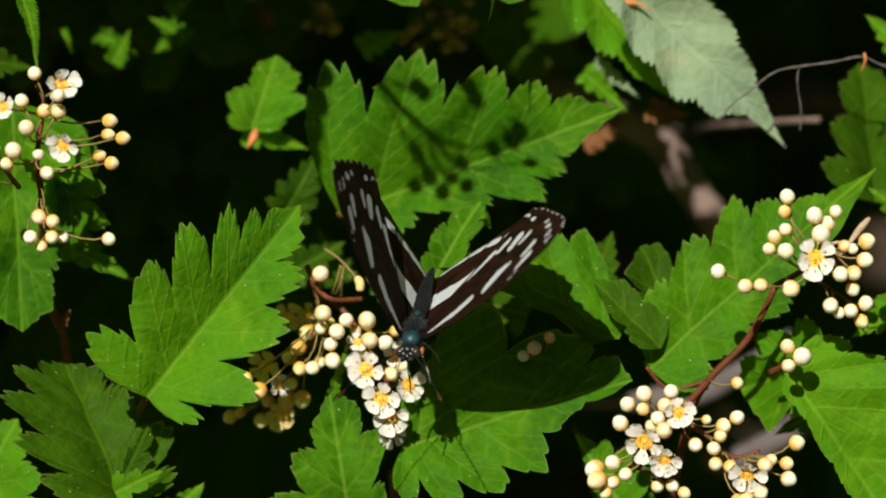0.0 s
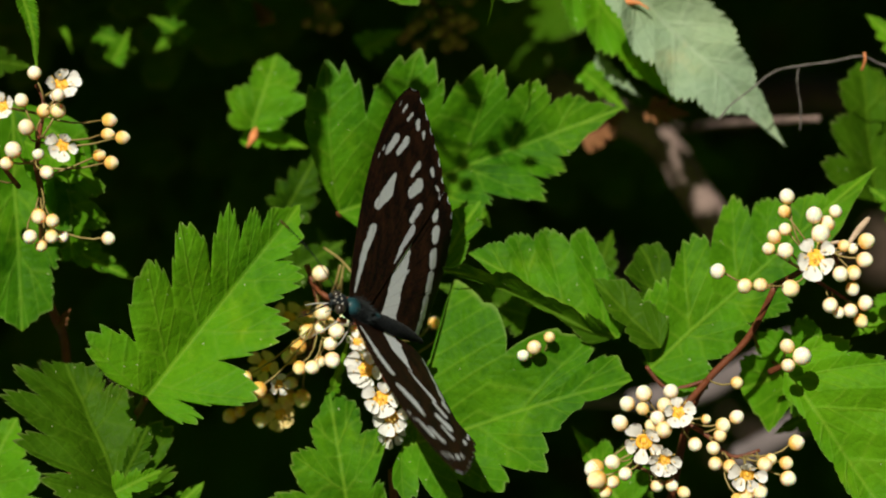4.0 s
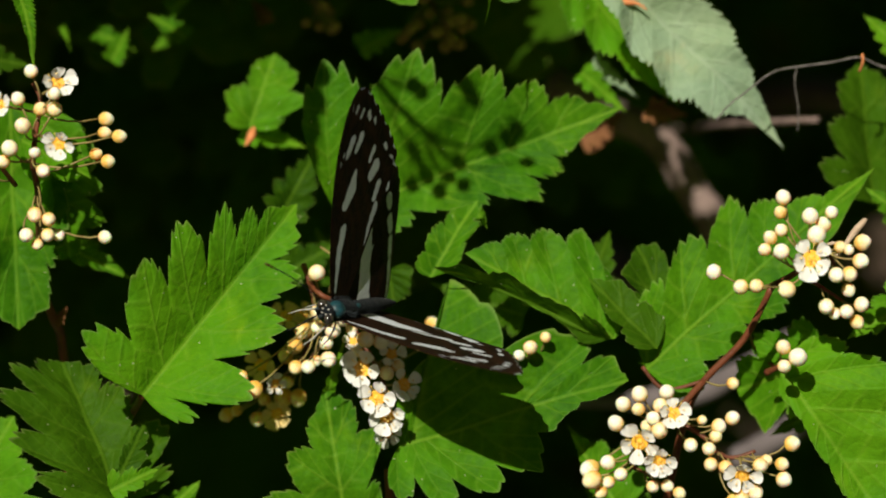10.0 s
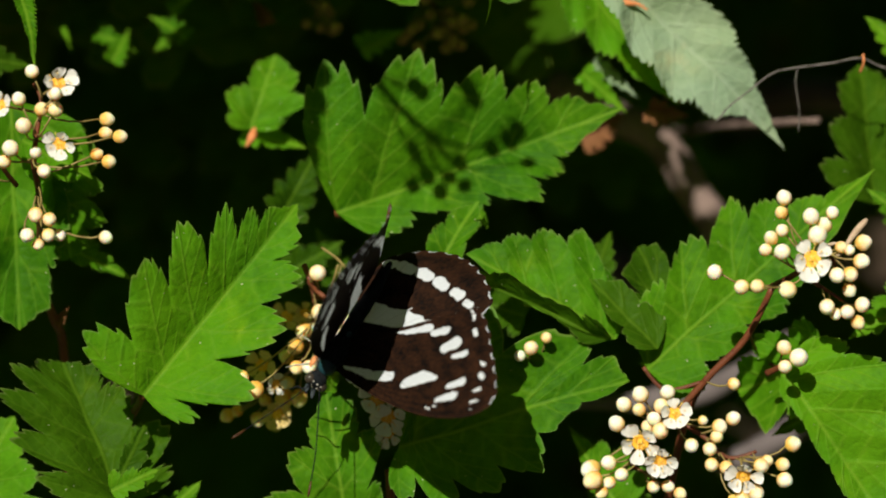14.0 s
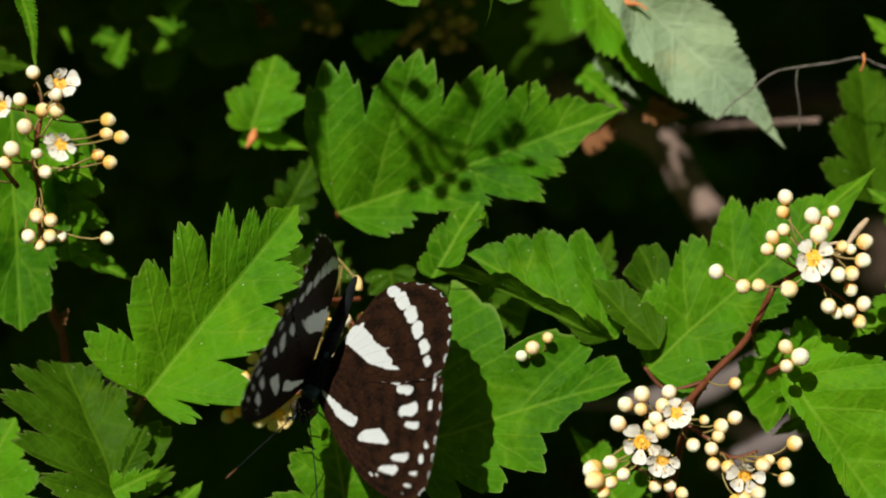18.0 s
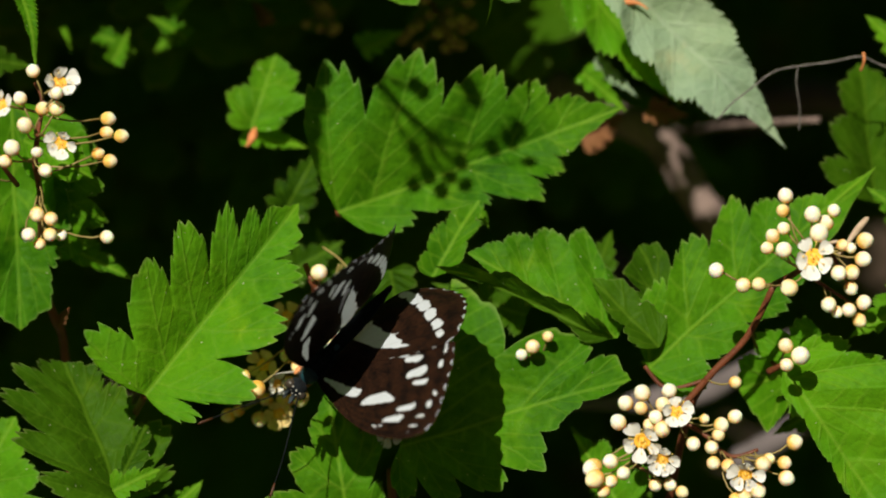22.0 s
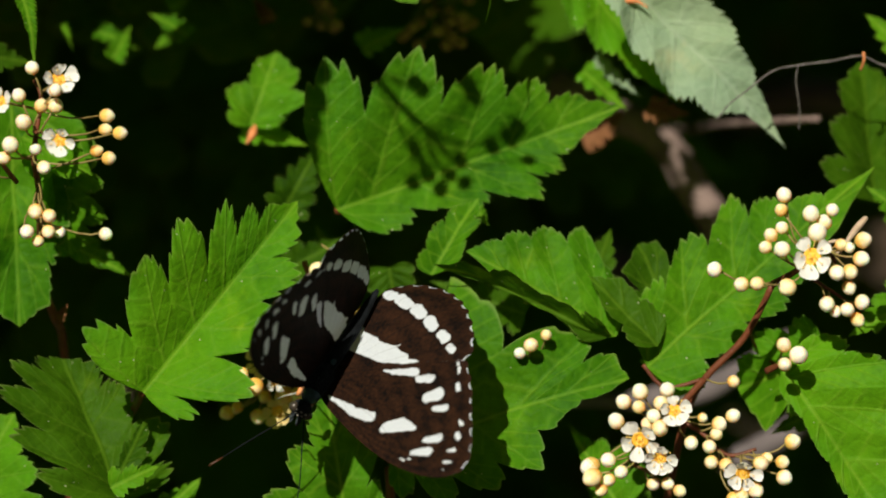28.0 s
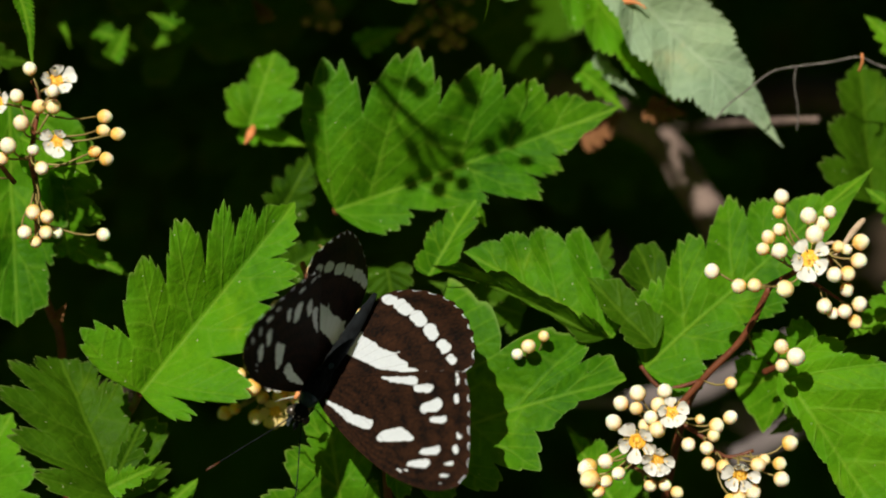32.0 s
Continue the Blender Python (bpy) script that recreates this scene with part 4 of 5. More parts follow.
cluster("flower_cluster", "cluster of cream buds with yellow-centred white flowers", [(26.5, -18.3, 2), (24.3, -18.9, 3), (22.7, -21.0, 4), (20.8, -23.5, 4), (22.7, -24.7, 4)], [(21.7, -15.9, 6, 1.82), (24.7, -15.7, 5, 1.71), (19.9, -17.0, 6, 1.71), (21.5, -17.5, 7, 1.48), (23.9, -17.1, 7, 1.71), (23.1, -18.5, 7, 1.59), (22.5, -19.4, 6, 1.48), (23.8, -19.8, 7, 1.93), (19.1, -19.1, 6, 1.82), (16.3, -24.0, 6, 2.05), (16.5, -25.2, 7, 2.16), (18.2, -23.3, 7, 1.71), (19.6, -24.6, 7, 1.59), (18.3, -25.5, 6, 1.48), (17.5, -26.6, 6, 1.48), (23.1, -26.0, 6, 1.48), (24.7, -25.9, 6, 1.48), (26.0, -26.7, 6, 1.48), (23.6, -23.9, 7, 1.71)], [(25.3, -17.9, 8, 2.12, 0.2, 0.1), (21.6, -21.0, 8, 2.5, -0.05, -0.35), (23.8, -23.0, 8, 2.12, 0.1, -0.5)])
cluster("flower_cluster", "crowded cream buds and white flowers half shaded by a leaf", [(-15.4, -1.8, -4), (-14.3, -4.9, -3), (-14.2, -8.2, -3), (-15.4, -12, -6), (-18.6, -15.1, -8), (-21.2, -16.4, -8)], [(-13.7, -2.7, 2, 1.87), (-13.4, -7, 4, 1.92), (-13.7, -8.7, 2, 1.37), (-12.8, -8.1, 0, 1.25), (-11.9, -9, 4, 1.80), (-12.6, -10.4, 3, 1.55), (-15.3, -9.1, -3, 2.01), (-16.3, -10.9, -4, 1.89), (-12.4, -12.2, 3, 1.80), (-14.6, -13, 3, 1.61), (-16, -13.1, 2, 1.56), (-13.8, -12.4, 1, 1.31), (-17.4, -12.1, -6, 1.77), (-22.1, -14.2, 4, 1.92), (-20.5, -15.5, 4, 2.04), (-17.7, -16.8, -7, 2.16), (-16, -16.7, -6, 1.90), (-19.9, -17, -8, 1.53), (-17.2, -15, -6, 1.46), (-24.2, -18.8, -9, 1.59), (-23.1, -18.3, -9, 1.40), (-20.7, -19.2, -8, 1.72)], [(-20.1, -13.1, -6, 2.15, -0.2, 0.1), (-18.5, -15, -1, 1.46, 0.5, -0.3), (-18.4, -18.5, -7, 2.08, 0, -0.3), (-17.5, -7.7, -8, 1.94, 0.3, 0.3), (-15.5, -7.3, -9, 1.53, 0.3, 0.2)], r=0.34, leaf_tint=True)
cluster("flower_cluster", "hanging cluster of white flowers with orange-yellow cups", [(-14.4, -5.0, -5), (-11.6, -6.6, -4), (-9.1, -10.0, -3), (-6.9, -13.8, -3), (-5.9, -17.6, -4), (-6.6, -22.1, -7)], [(-10.9, -7.8, 2, 1.68), (-8.6, -7.8, 3, 2.05), (-8.3, -10, 3, 1.93), (-6.6, -10.3, 2, 1.74), (-9.9, -9, 0, 1.25), (-6, -13.8, 0, 1.62), (-9.3, -11.4, 0, 1.38), (-5.5, -9, 1, 1.37), (-7.4, -21.8, -5, 1.83), (-8.7, -22.9, -6, 1.71), (-4.8, -13, -1, 1.50), (0.2, -9.8, -12, 1.67), (-1.1, -8.5, -13, 1.54)], [(-8.7, -13.3, 3, 2.64, -0.2, 0.2), (-7, -16.4, 4, 2.43, 0, -0.1), (-5.9, -18.4, 3, 2.36, 0.1, -0.35), (-4.2, -15.1, 1, 2.22, 0.45, 0), (-5.9, -20.4, 0, 1.81, 0.1, -0.7), (-9.7, -10.3, 1, 1.39, 0.2, 0.4), (-5.5, -11.7, -1, 1.81, 0.3, 0.2)])
cluster("flower_cluster", "cluster of round buds deep in the bush, browned for shade", [(-5.7, 34.3, -44), (-1.6, 30.0, -42), (0.4, 26.6, -42)], [(-2.8, 26.9, -39.3, 1.36), (0.5, 26.6, -42.3, 1.36), (-4.9, 25.2, -40.4, 1.36), (-2.9, 24.1, -38.3, 1.36), (2.6, 27.2, -36.6, 1.36), (-3.6, 26.1, -34.3, 1.36), (-0.2, 25.6, -36.3, 1.36), (-4.4, 25.5, -37.1, 1.36), (-2.2, 29.7, -34.3, 1.36), (-0.7, 25.6, -34.2, 1.36), (1.5, 24.6, -39.1, 1.36), (2.3, 27.2, -33.6, 1.36), (3.0, 29.8, -41.6, 1.36), (-3.0, 24.3, -38.6, 1.36), (0.7, 28.3, -37.9, 1.36), (-1.5, 28.0, -37.1, 1.36), (-0.3, 25.8, -36, 1.59), (1.1, 25.0, -36, 1.59), (2.4, 26.3, -36, 1.59), (0.4, 24.0, -36, 1.48), (2.1, 24.3, -36, 1.48), (3.4, 26.7, -36, 1.36), (1.1, 27.0, -36, 1.59)], [], brown=True)
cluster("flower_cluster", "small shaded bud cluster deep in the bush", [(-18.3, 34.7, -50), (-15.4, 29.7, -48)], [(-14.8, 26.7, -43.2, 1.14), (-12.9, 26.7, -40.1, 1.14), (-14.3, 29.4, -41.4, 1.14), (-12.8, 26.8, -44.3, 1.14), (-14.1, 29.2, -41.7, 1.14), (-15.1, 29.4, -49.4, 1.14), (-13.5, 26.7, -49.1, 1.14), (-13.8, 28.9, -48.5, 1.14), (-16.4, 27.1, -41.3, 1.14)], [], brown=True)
cluster("flower_cluster", "cream bud cluster overhanging the leaves from above", [(-32.3, 68.1, 68), (-26.5, 59.8, 68), (-19.1, 52.8, 68)], [(-22.6, 59.8, 68, 1.875), (-21.7, 58.9, 68, 1.75), (-16.9, 60.1, 68, 1.875), (-16.2, 58.9, 68, 1.75), (-12.7, 55.6, 68, 1.875), (-11.7, 56.6, 68, 1.75), (-22.0, 51.6, 68, 1.875), (-19.4, 51.3, 68, 1.75), (-23.6, 50.5, 68, 1.75), (-20.4, 49.6, 68, 1.875), (-17.5, 49.9, 68, 1.75), (-23.0, 53.4, 68, 1.625), (-14.6, 54.4, 68, 1.75), (-10.5, 52.8, 68, 1.625), (-18.2, 52.8, 68, 1.625)], [], r=0.6)
# Six small leaves added to keep the sun off parts of the branch.
leaf(shoot_top, (20.0, 31.3, -25), (24.8, 33.9, -25), (-0.2, 0.4, 0.9))
leaf(shoot_top, (20.9, 33.3, -25), (18.3, 36.9, -25), (-0.2, 0.4, 0.9))
leaf(shoot_top, (27.0, 21.8, -25), (34.6, 24.2, -25), (-0.2, 0.4, 0.9))
leaf(shoot_top, (24.9, 24.7, -25), (18.1, 22.9, -25), (-0.2, 0.4, 0.9))
leaf(shoot_top, (10.5, 41.6, -25), (13.7, 46.6, -25), (-0.2, 0.4, 0.9))
leaf(shoot_top, (12.6, 40.8, -25), (10.0, 37.8, -25), (-0.2, 0.4, 0.9))
# Unseen leaf added overhead to darken the middle leaf's left lobe.
leaf(shoot_top, (-32.5, 59.5, 60), (-31.2, 42.5, 60), (0, 0.2, 0.95), [(u, round(r * 0.45, 3), g) for u, r, g in PLAIN], [(u, round(r * 0.6, 3), g) for u, r, g in PLAIN])
# Three unseen leaves added above to shade the deep bud clusters.
leaf(shoot_top, (-15.7, 49.6, -14), (1.0, 32.8, -12), (0, 0.2, 0.95), [(u, round(r * 1.19, 3), g) for u, r, g in PLAIN], [(u, round(r * 1.19, 3), g) for u, r, g in PLAIN])
leaf(shoot_top, (-23.6, 43.6, -18), (-9.3, 32.4, -16), (0, 0.2, 0.95), [(u, round(r * 1.19, 3), g) for u, r, g in PLAIN], [(u, round(r * 1.19, 3), g) for u, r, g in PLAIN])
leaf(shoot_top, (-1.6, 45.5, -18), (7.5, 32.5, -18), (0, 0.2, 0.95), [(u, round(r * 0.95, 3), g) for u, r, g in PLAIN], [(u, round(r * 0.95, 3), g) for u, r, g in PLAIN])
leaf(shoot_middle, (-17.6, -2.6, -22), (-11.3, 1.0, -22), (0.1, 0.3, 0.9), [(u, round(r * 0.95, 3), g) for u, r, g in PLAIN], [(u, round(r * 0.95, 3), g) for u, r, g in PLAIN], mat=LEAF_SHADE)
leaf(shoot_middle, (-12.1, -3.9, -24), (-14.8, 2.7, -26), (0.1, 0.3, 0.9), [(u, round(r * 0.86, 3), g) for u, r, g in PLAIN], [(u, round(r * 0.86, 3), g) for u, r, g in PLAIN], mat=LEAF_SHADE)
leaf(shoot_left, (-39.2, 22.2, -34), (-37.1, 26.3, -35), (0.3, 0.3, 0.85), [(u, round(r * 0.81, 3), g) for u, r, g in PLAIN], [(u, round(r * 0.81, 3), g) for u, r, g in PLAIN])
leaf(shoot_left, (-41.3, 25.7, -36), (-36.3, 23.5, -36), (0.3, 0.3, 0.85), [(u, round(r * 0.71, 3), g) for u, r, g in PLAIN], [(u, round(r * 0.71, 3), g) for u, r, g in PLAIN])
leaf(shoot_left, (-30.4, 24.9, -34), (-35.1, 28.0, -35), (0.3, 0.3, 0.85), [(u, round(r * 0.81, 3), g) for u, r, g in PLAIN], [(u, round(r * 0.81, 3), g) for u, r, g in PLAIN])
leaf(shoot_left, (-32.6, 28.3, -36), (-29.6, 30.2, -36), (0.3, 0.3, 0.85), [(u, round(r * 0.95, 3), g) for u, r, g in PLAIN], [(u, round(r * 0.95, 3), g) for u, r, g in PLAIN])
leaf(shoot_left, (-32.7, 25.1, -38), (-34.6, 23.6, -38), (0.3, 0.3, 0.85), [(u, round(r * 0.95, 3), g) for u, r, g in PLAIN], [(u, round(r * 0.95, 3), g) for u, r, g in PLAIN])
leaf(shoot_left, (-44.8, 26.0, -30), (-43.5, 23.0, -30), (0.5, 0.3, 0.7), [(u, round(r * 0.48, 3), g) for u, r, g in PLAIN], [(u, round(r * 0.48, 3), g) for u, r, g in PLAIN])
# Pale stone-like patches between the leaves, made as a branch with a side branch.
pale_patches = thing("branch", place(28, -18, -56), "pale purplish-grey stone-like patches inside the bush, made as a branch", "branch")
stem("bark", pale_patches, smooth_path([(8.2, -20.1, -62), (16.6, -19.3, -58), (23.5, -19.0, -56), (28.4, -18.2, -55), (32.6, -17.4, -55), (36.8, -15.3, -56), (43.5, -11.2, -60)], 6), [0.5, 0.5, 0.55, 0.5, 0.6, 0.6, 0.6, 0.65, 0.7, 0.8, 0.9, 1.0, 1.2, 1.3, 1.4, 1.5, 1.6, 1.8, 1.9, 1.9, 1.9, 1.9, 1.9, 1.8, 1.8, 1.7, 1.6, 1.5, 1.4, 1.4, 1.3, 1.3, 1.2, 1.2, 1.2, 1.2, 1.2], PALE_PATCH, 12)
stem("side_branch", pale_patches, smooth_path([(37.2, -26.5, -62), (39.6, -25.1, -60), (42.6, -23.1, -58), (46.1, -20.7, -58), (50.5, -17.6, -60)], 6), [1.7 + 0.25 * noise.noise(Vector((i * 0.7, 5, 0))) for i in range(25)], PALE_PATCH, 10)
sprig = thing("flower_stalks", place(-12, -2, -8), "bare thin green stalks that have lost their flowers", "flower stalk")
stem("stalk", sprig, smooth_path([(-12.6, -5.0, -6), (-12.1, -3.7, -4), (-11.6, -1.8, -3)]), 0.15, STALK, 6)
stem("stalk", sprig, smooth_path([(-12.3, -5.1, -6), (-11.6, -3.7, -4), (-11.2, -1.5, -3)]), 0.15, STALK, 6)
stem("stalk", sprig, smooth_path([(-11.6, -5.3, -6), (-11.5, -4.0, -4), (-11.4, -3.1, -3)]), 0.15, STALK, 6)
stem("stalk", sprig, smooth_path([(-13.5, 0.1, -6), (-11.6, -1.2, -3), (-9.8, -3.2, 0)]), 0.15, STALK, 6)
stem("stalk", sprig, smooth_path([(-14.2, -6.0, -6), (-13.7, -4.7, -3), (-14.0, -3.2, 1)]), 0.15, STALK, 6)
stem("stalk", sprig, smooth_path([(-14.8, -3.7, -3), (-13.6, -4.9, 0), (-12.1, -5.6, 0), (-9.0, -5.5, -2)]), 0.30, STEM, 7)
stem("calyx", sprig, smooth_path([(-9.8, -3.1, 0), (-9.4, -3.7, 1), (-9.4, -4.6, 1)]), [0.1, 0.3, 0.45, 0.5, 0.52, 0.5, 0.5, 0.5, 0.48, 0.45, 0.3], BUD_TIP, 8, "yellow calyx")
bract = thing("bract", place(-21, 12, -22), "small orange dried bract hanging on a stalk", "bract")
stem("blade", bract, smooth_path([(-21.7, 13.9, -21), (-22.0, 12.8, -20), (-22.7, 11.7, -20)]), [0.25, 0.3, 0.4, 0.5, 0.55, 0.55, 0.5, 0.4, 0.3, 0.2, 0.05], BRACT, 6)

scale_bract = thing("bract", place(20.4, 28.1, -12), "small orange-brown dry bract lying on the pale leaf", "bract")
stem("blade", scale_bract, smooth_path([(19.9, 28.7, -12.4), (20.8, 28, -12.4), (22.2, 27.8, -12.4), (23.3, 27.1, -12.4)]), [0.1, 0.2, 0.32, 0.4, 0.42, 0.42, 0.4, 0.35, 0.3, 0.25, 0.2, 0.18, 0.15, 0.12, 0.1, 0.06], BRACT, 6)
dry_stalk = thing("dry_stalk", place(43.5, -0.7, 4), "pale beige dry stalk beside the white buds", "stalk")
stem("stalk", dry_stalk, smooth_path([(42.9, -1.3, 5), (44, 0.1, 5), (45.2, 1.8, 5), (46.5, 3.3, 5)]), [0.3, 0.3, 0.29, 0.27, 0.26, 0.26, 0.27, 0.3, 0.33, 0.38, 0.42, 0.42, 0.4, 0.36, 0.3, 0.16], STALK_DRY, 8)
stem("side_stalk", dry_stalk, smooth_path([(43.8, -0.3, 5), (43.2, 0.6, 5), (42.1, 0.4, 5)]), 0.2, STALK_DRY, 6)

# ---- deeper foliage ----
def foliage(name, label, spots, mat, length, outward=False):
    """Many small leaves in one mesh, at spots (a, b, h) of the bush face."""
    rng = random.Random(len(spots))
    verts, faces, uvs = [], [], []
    base_geo = [leaf_geometry(length * MM, PLAIN, PLAIN, teeth=2, fine=3, across=2, seed=k) for k in range(5)]
    for a, b, h in spots:
        g = base_geo[rng.randrange(5)]
        ang = math.atan2(b, a * 0.6) + rng.uniform(-0.8, 0.8) if outward else rng.uniform(0, math.tau)
        m, _ = leaf_pose((a, b, h), (a + math.cos(ang), b + math.sin(ang), h + rng.uniform(-0.4, 0.2)), (rng.uniform(-0.5, 0.5), rng.uniform(-0.2, 0.7), 1))
        m = m @ Matrix.Scale(rng.uniform(0.7, 1.25), 4)
        o = len(verts)
        verts += [tuple(m @ Vector(v)) for v in g[0]]
        faces += [tuple(i + o for i in f) for f in g[1]]
        uvs += g[2]
    return tagged(link(name, leaf_mesh(name, mat, (verts, faces, uvs))), label, "foliage", kind="stuff")


def spread_spots(n, a0, a1, b0, b1, h0, h1, seed, keep=None):
    rng = random.Random(seed)
    out = []
    while len(out) < n:
        p = (rng.uniform(a0, a1), rng.uniform(b0, b1), rng.uniform(h0, h1))
        if keep is None or keep(*p):
            out.append(p)
    return out


def near_ray(a, b, h, reach=9):
    """Whether a leaf there would close the gap through which the sun reaches the branch."""
    k = (h + 70) / 0.86
    return math.hypot(a - (27.6 - 0.22 * k), b - (12.9 + 0.47 * k)) < reach + 0.5


# Deep, inner and middle layers use the leaf green with shade in it.
foliage("deep_foliage", "leaves deep inside the bush, green darkened for shade", spread_spots(420, -150, 150, -120, 110, -290, -225, 11), LEAF_SHADE, 46)
foliage("inner_foliage", "leaves behind the flowers, green darkened for shade", spread_spots(60, -70, 12, 2, 36, -150, -115, 12), LEAF_SHADE, 32)
# Dense canopy out of view, added to keep sun off the deep leaves.
foliage("upper_foliage", "unseen leaves above the flowers, added to shade the bush", spread_spots(1250, -220, 130, 30.5, 290, -50, -2, 13, lambda a, b, h: not (a > 6 and b < 52) and not near_ray(a, b, h)) + spread_spots(420, -170, 60, 58, 135, -2, 16, 16, lambda a, b, h: not near_ray(a, b, h, 26)), LEAF, 32, True)
foliage("middle_foliage", "darkened leaves behind the sunlit ones, added to shade deeper ones", spread_spots(170, -120, 70, 22, 70, -85, -55, 15, lambda a, b, h: not (a > 14 and b < 40) and not near_ray(a, b, h)), LEAF_SHADE, 28, True)
foliage("outer_foliage", "leaves of the bush around the flowers", spread_spots(560, -190, 190, -300, 90, -90, -10, 14, lambda a, b, h: abs(a) > 82 or b < -60), LEAF, 32, True)


# ---- butterfly ----
HINGE = 1.0


def capsule_distance(px, py, x0, y0, r0, x1, y1, r1):
    """Signed distance from points to a tapered, round-ended bar."""
    dx, dy = x1 - x0, y1 - y0
    t = np.clip(((px - x0) * dx + (py - y0) * dy) / (dx * dx + dy * dy), 0, 1)
    return np.hypot(px - x0 - t * dx, py - y0 - t * dy) - (r0 + (r1 - r0) * t)


def wing_mesh(name, outline, marks, drop, flip):
    """A thin wing with an upper and a lower skin: outline in millimetres, x forward, y out along the wing, hinge at the origin."""
    s = -1 if flip else 1
    ring = np.array([(p.x, p.y) for p in smooth_path([(x, y, 0) for x, y in outline], 14)])
    base = np.array((ring[0, 0] * 0.5 + ring[-1, 0] * 0.5, 0.2))
    out = np.hypot(*(ring - base).T)
    step = np.hypot(*np.diff(ring, axis=0, prepend=ring[:1]).T)
    margin = np.clip((out - 9.0) / 1.5, 0, 1) * (ring[:, 1] > 2.0) * (ring[:, 0] < 3.4)
    beat = np.cos(np.cumsum(step) * math.tau / 2.05)
    ring = base + (ring - base) * (1 - (0.30 * margin * (0.5 + 0.5 * beat) / out)[:, None])
    n, steps = len(ring), 56
    share = (np.arange(1, steps + 1) / steps) ** 0.8
    grid = base + (ring - base)[None] * share[:, None, None]
    px, py = grid[..., 0].ravel(), grid[..., 1].ravel()
    pale = np.min([capsule_distance(px, py, *m) for m in marks], axis=0)
    rim = (out[None] * (1 - share[:, None])).ravel()
    fringe = np.where(((margin > 0.5) & (beat > -0.1))[None].repeat(steps, 0).ravel(), rim - 0.2, 9.0)
    pale = np.minimum(pale, fringe)
    z = 0.00045 * py * py - drop * np.clip((-px - 9.0) / 6.0, 0, None) ** 2
    thick = np.where(np.arange(steps) < steps - 1, 0.035, 0.01).repeat(n)
    verts = np.concatenate([np.stack([px, s * py, z + thick * top], 1) for top in (1, -1)]) * MM
    i, k = (q.ravel() for q in np.meshgrid(np.arange(steps - 1), np.arange(n - 1), indexing="ij"))
    quad = np.stack([i * n + k, (i + 1) * n + k, (i + 1) * n + k + 1, i * n + k + 1], 1)
    half = steps * n
    lip = np.arange((steps - 1) * n, steps * n - 1)
    upper, lower = (quad, quad[:, ::-1] + half) if flip else (quad[:, ::-1], quad + half)
    sides = np.stack([lip, lip + 1, lip + 1 + half, lip + half], 1)
    me = bpy.data.meshes.new(name)
    me.from_pydata(verts.tolist(), [], np.concatenate([upper, lower, sides]).tolist())
    for m in (WING, WING_UNDER):
        me.materials.append(m)
    me.polygons.foreach_set("material_index", [0] * len(upper) + [1] * len(lower) + [0] * len(sides))
    me.polygons.foreach_set("use_smooth", [True] * len(me.polygons))
    for key, values in (("pale", pale), ("rim", rim)):
        layer = me.attributes.new(key, "FLOAT", "POINT")
        layer.data.foreach_set("value", np.concatenate([values, values]).astype(np.float32))
    me.update()
    return me


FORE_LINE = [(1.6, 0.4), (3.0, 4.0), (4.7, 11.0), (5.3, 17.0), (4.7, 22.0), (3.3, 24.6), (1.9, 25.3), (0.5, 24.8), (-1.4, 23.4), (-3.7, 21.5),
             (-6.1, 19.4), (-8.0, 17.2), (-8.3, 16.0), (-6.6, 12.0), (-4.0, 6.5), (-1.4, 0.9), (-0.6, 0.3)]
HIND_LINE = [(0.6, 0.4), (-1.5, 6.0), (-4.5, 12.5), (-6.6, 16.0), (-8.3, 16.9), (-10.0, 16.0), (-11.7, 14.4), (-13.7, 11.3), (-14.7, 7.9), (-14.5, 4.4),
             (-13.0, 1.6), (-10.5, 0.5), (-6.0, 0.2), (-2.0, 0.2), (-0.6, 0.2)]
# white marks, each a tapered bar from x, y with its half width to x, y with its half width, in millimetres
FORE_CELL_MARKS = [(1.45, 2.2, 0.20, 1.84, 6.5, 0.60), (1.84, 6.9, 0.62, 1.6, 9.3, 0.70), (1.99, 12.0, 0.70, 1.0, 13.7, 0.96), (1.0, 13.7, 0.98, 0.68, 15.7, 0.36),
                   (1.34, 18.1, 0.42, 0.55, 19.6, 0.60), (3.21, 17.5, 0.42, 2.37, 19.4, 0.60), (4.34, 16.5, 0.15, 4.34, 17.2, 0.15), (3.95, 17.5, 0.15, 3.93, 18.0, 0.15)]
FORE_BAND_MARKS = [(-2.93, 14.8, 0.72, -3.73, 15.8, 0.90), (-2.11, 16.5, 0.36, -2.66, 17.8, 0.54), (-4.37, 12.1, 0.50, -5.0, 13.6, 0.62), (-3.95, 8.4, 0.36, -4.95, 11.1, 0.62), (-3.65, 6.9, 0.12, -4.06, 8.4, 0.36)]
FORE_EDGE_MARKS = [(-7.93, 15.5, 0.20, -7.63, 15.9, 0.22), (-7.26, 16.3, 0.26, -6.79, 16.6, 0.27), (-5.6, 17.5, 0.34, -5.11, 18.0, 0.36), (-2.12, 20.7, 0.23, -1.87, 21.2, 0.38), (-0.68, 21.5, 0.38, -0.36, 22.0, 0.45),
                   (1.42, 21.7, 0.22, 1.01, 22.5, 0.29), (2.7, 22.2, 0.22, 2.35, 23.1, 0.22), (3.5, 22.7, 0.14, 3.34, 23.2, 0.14)]
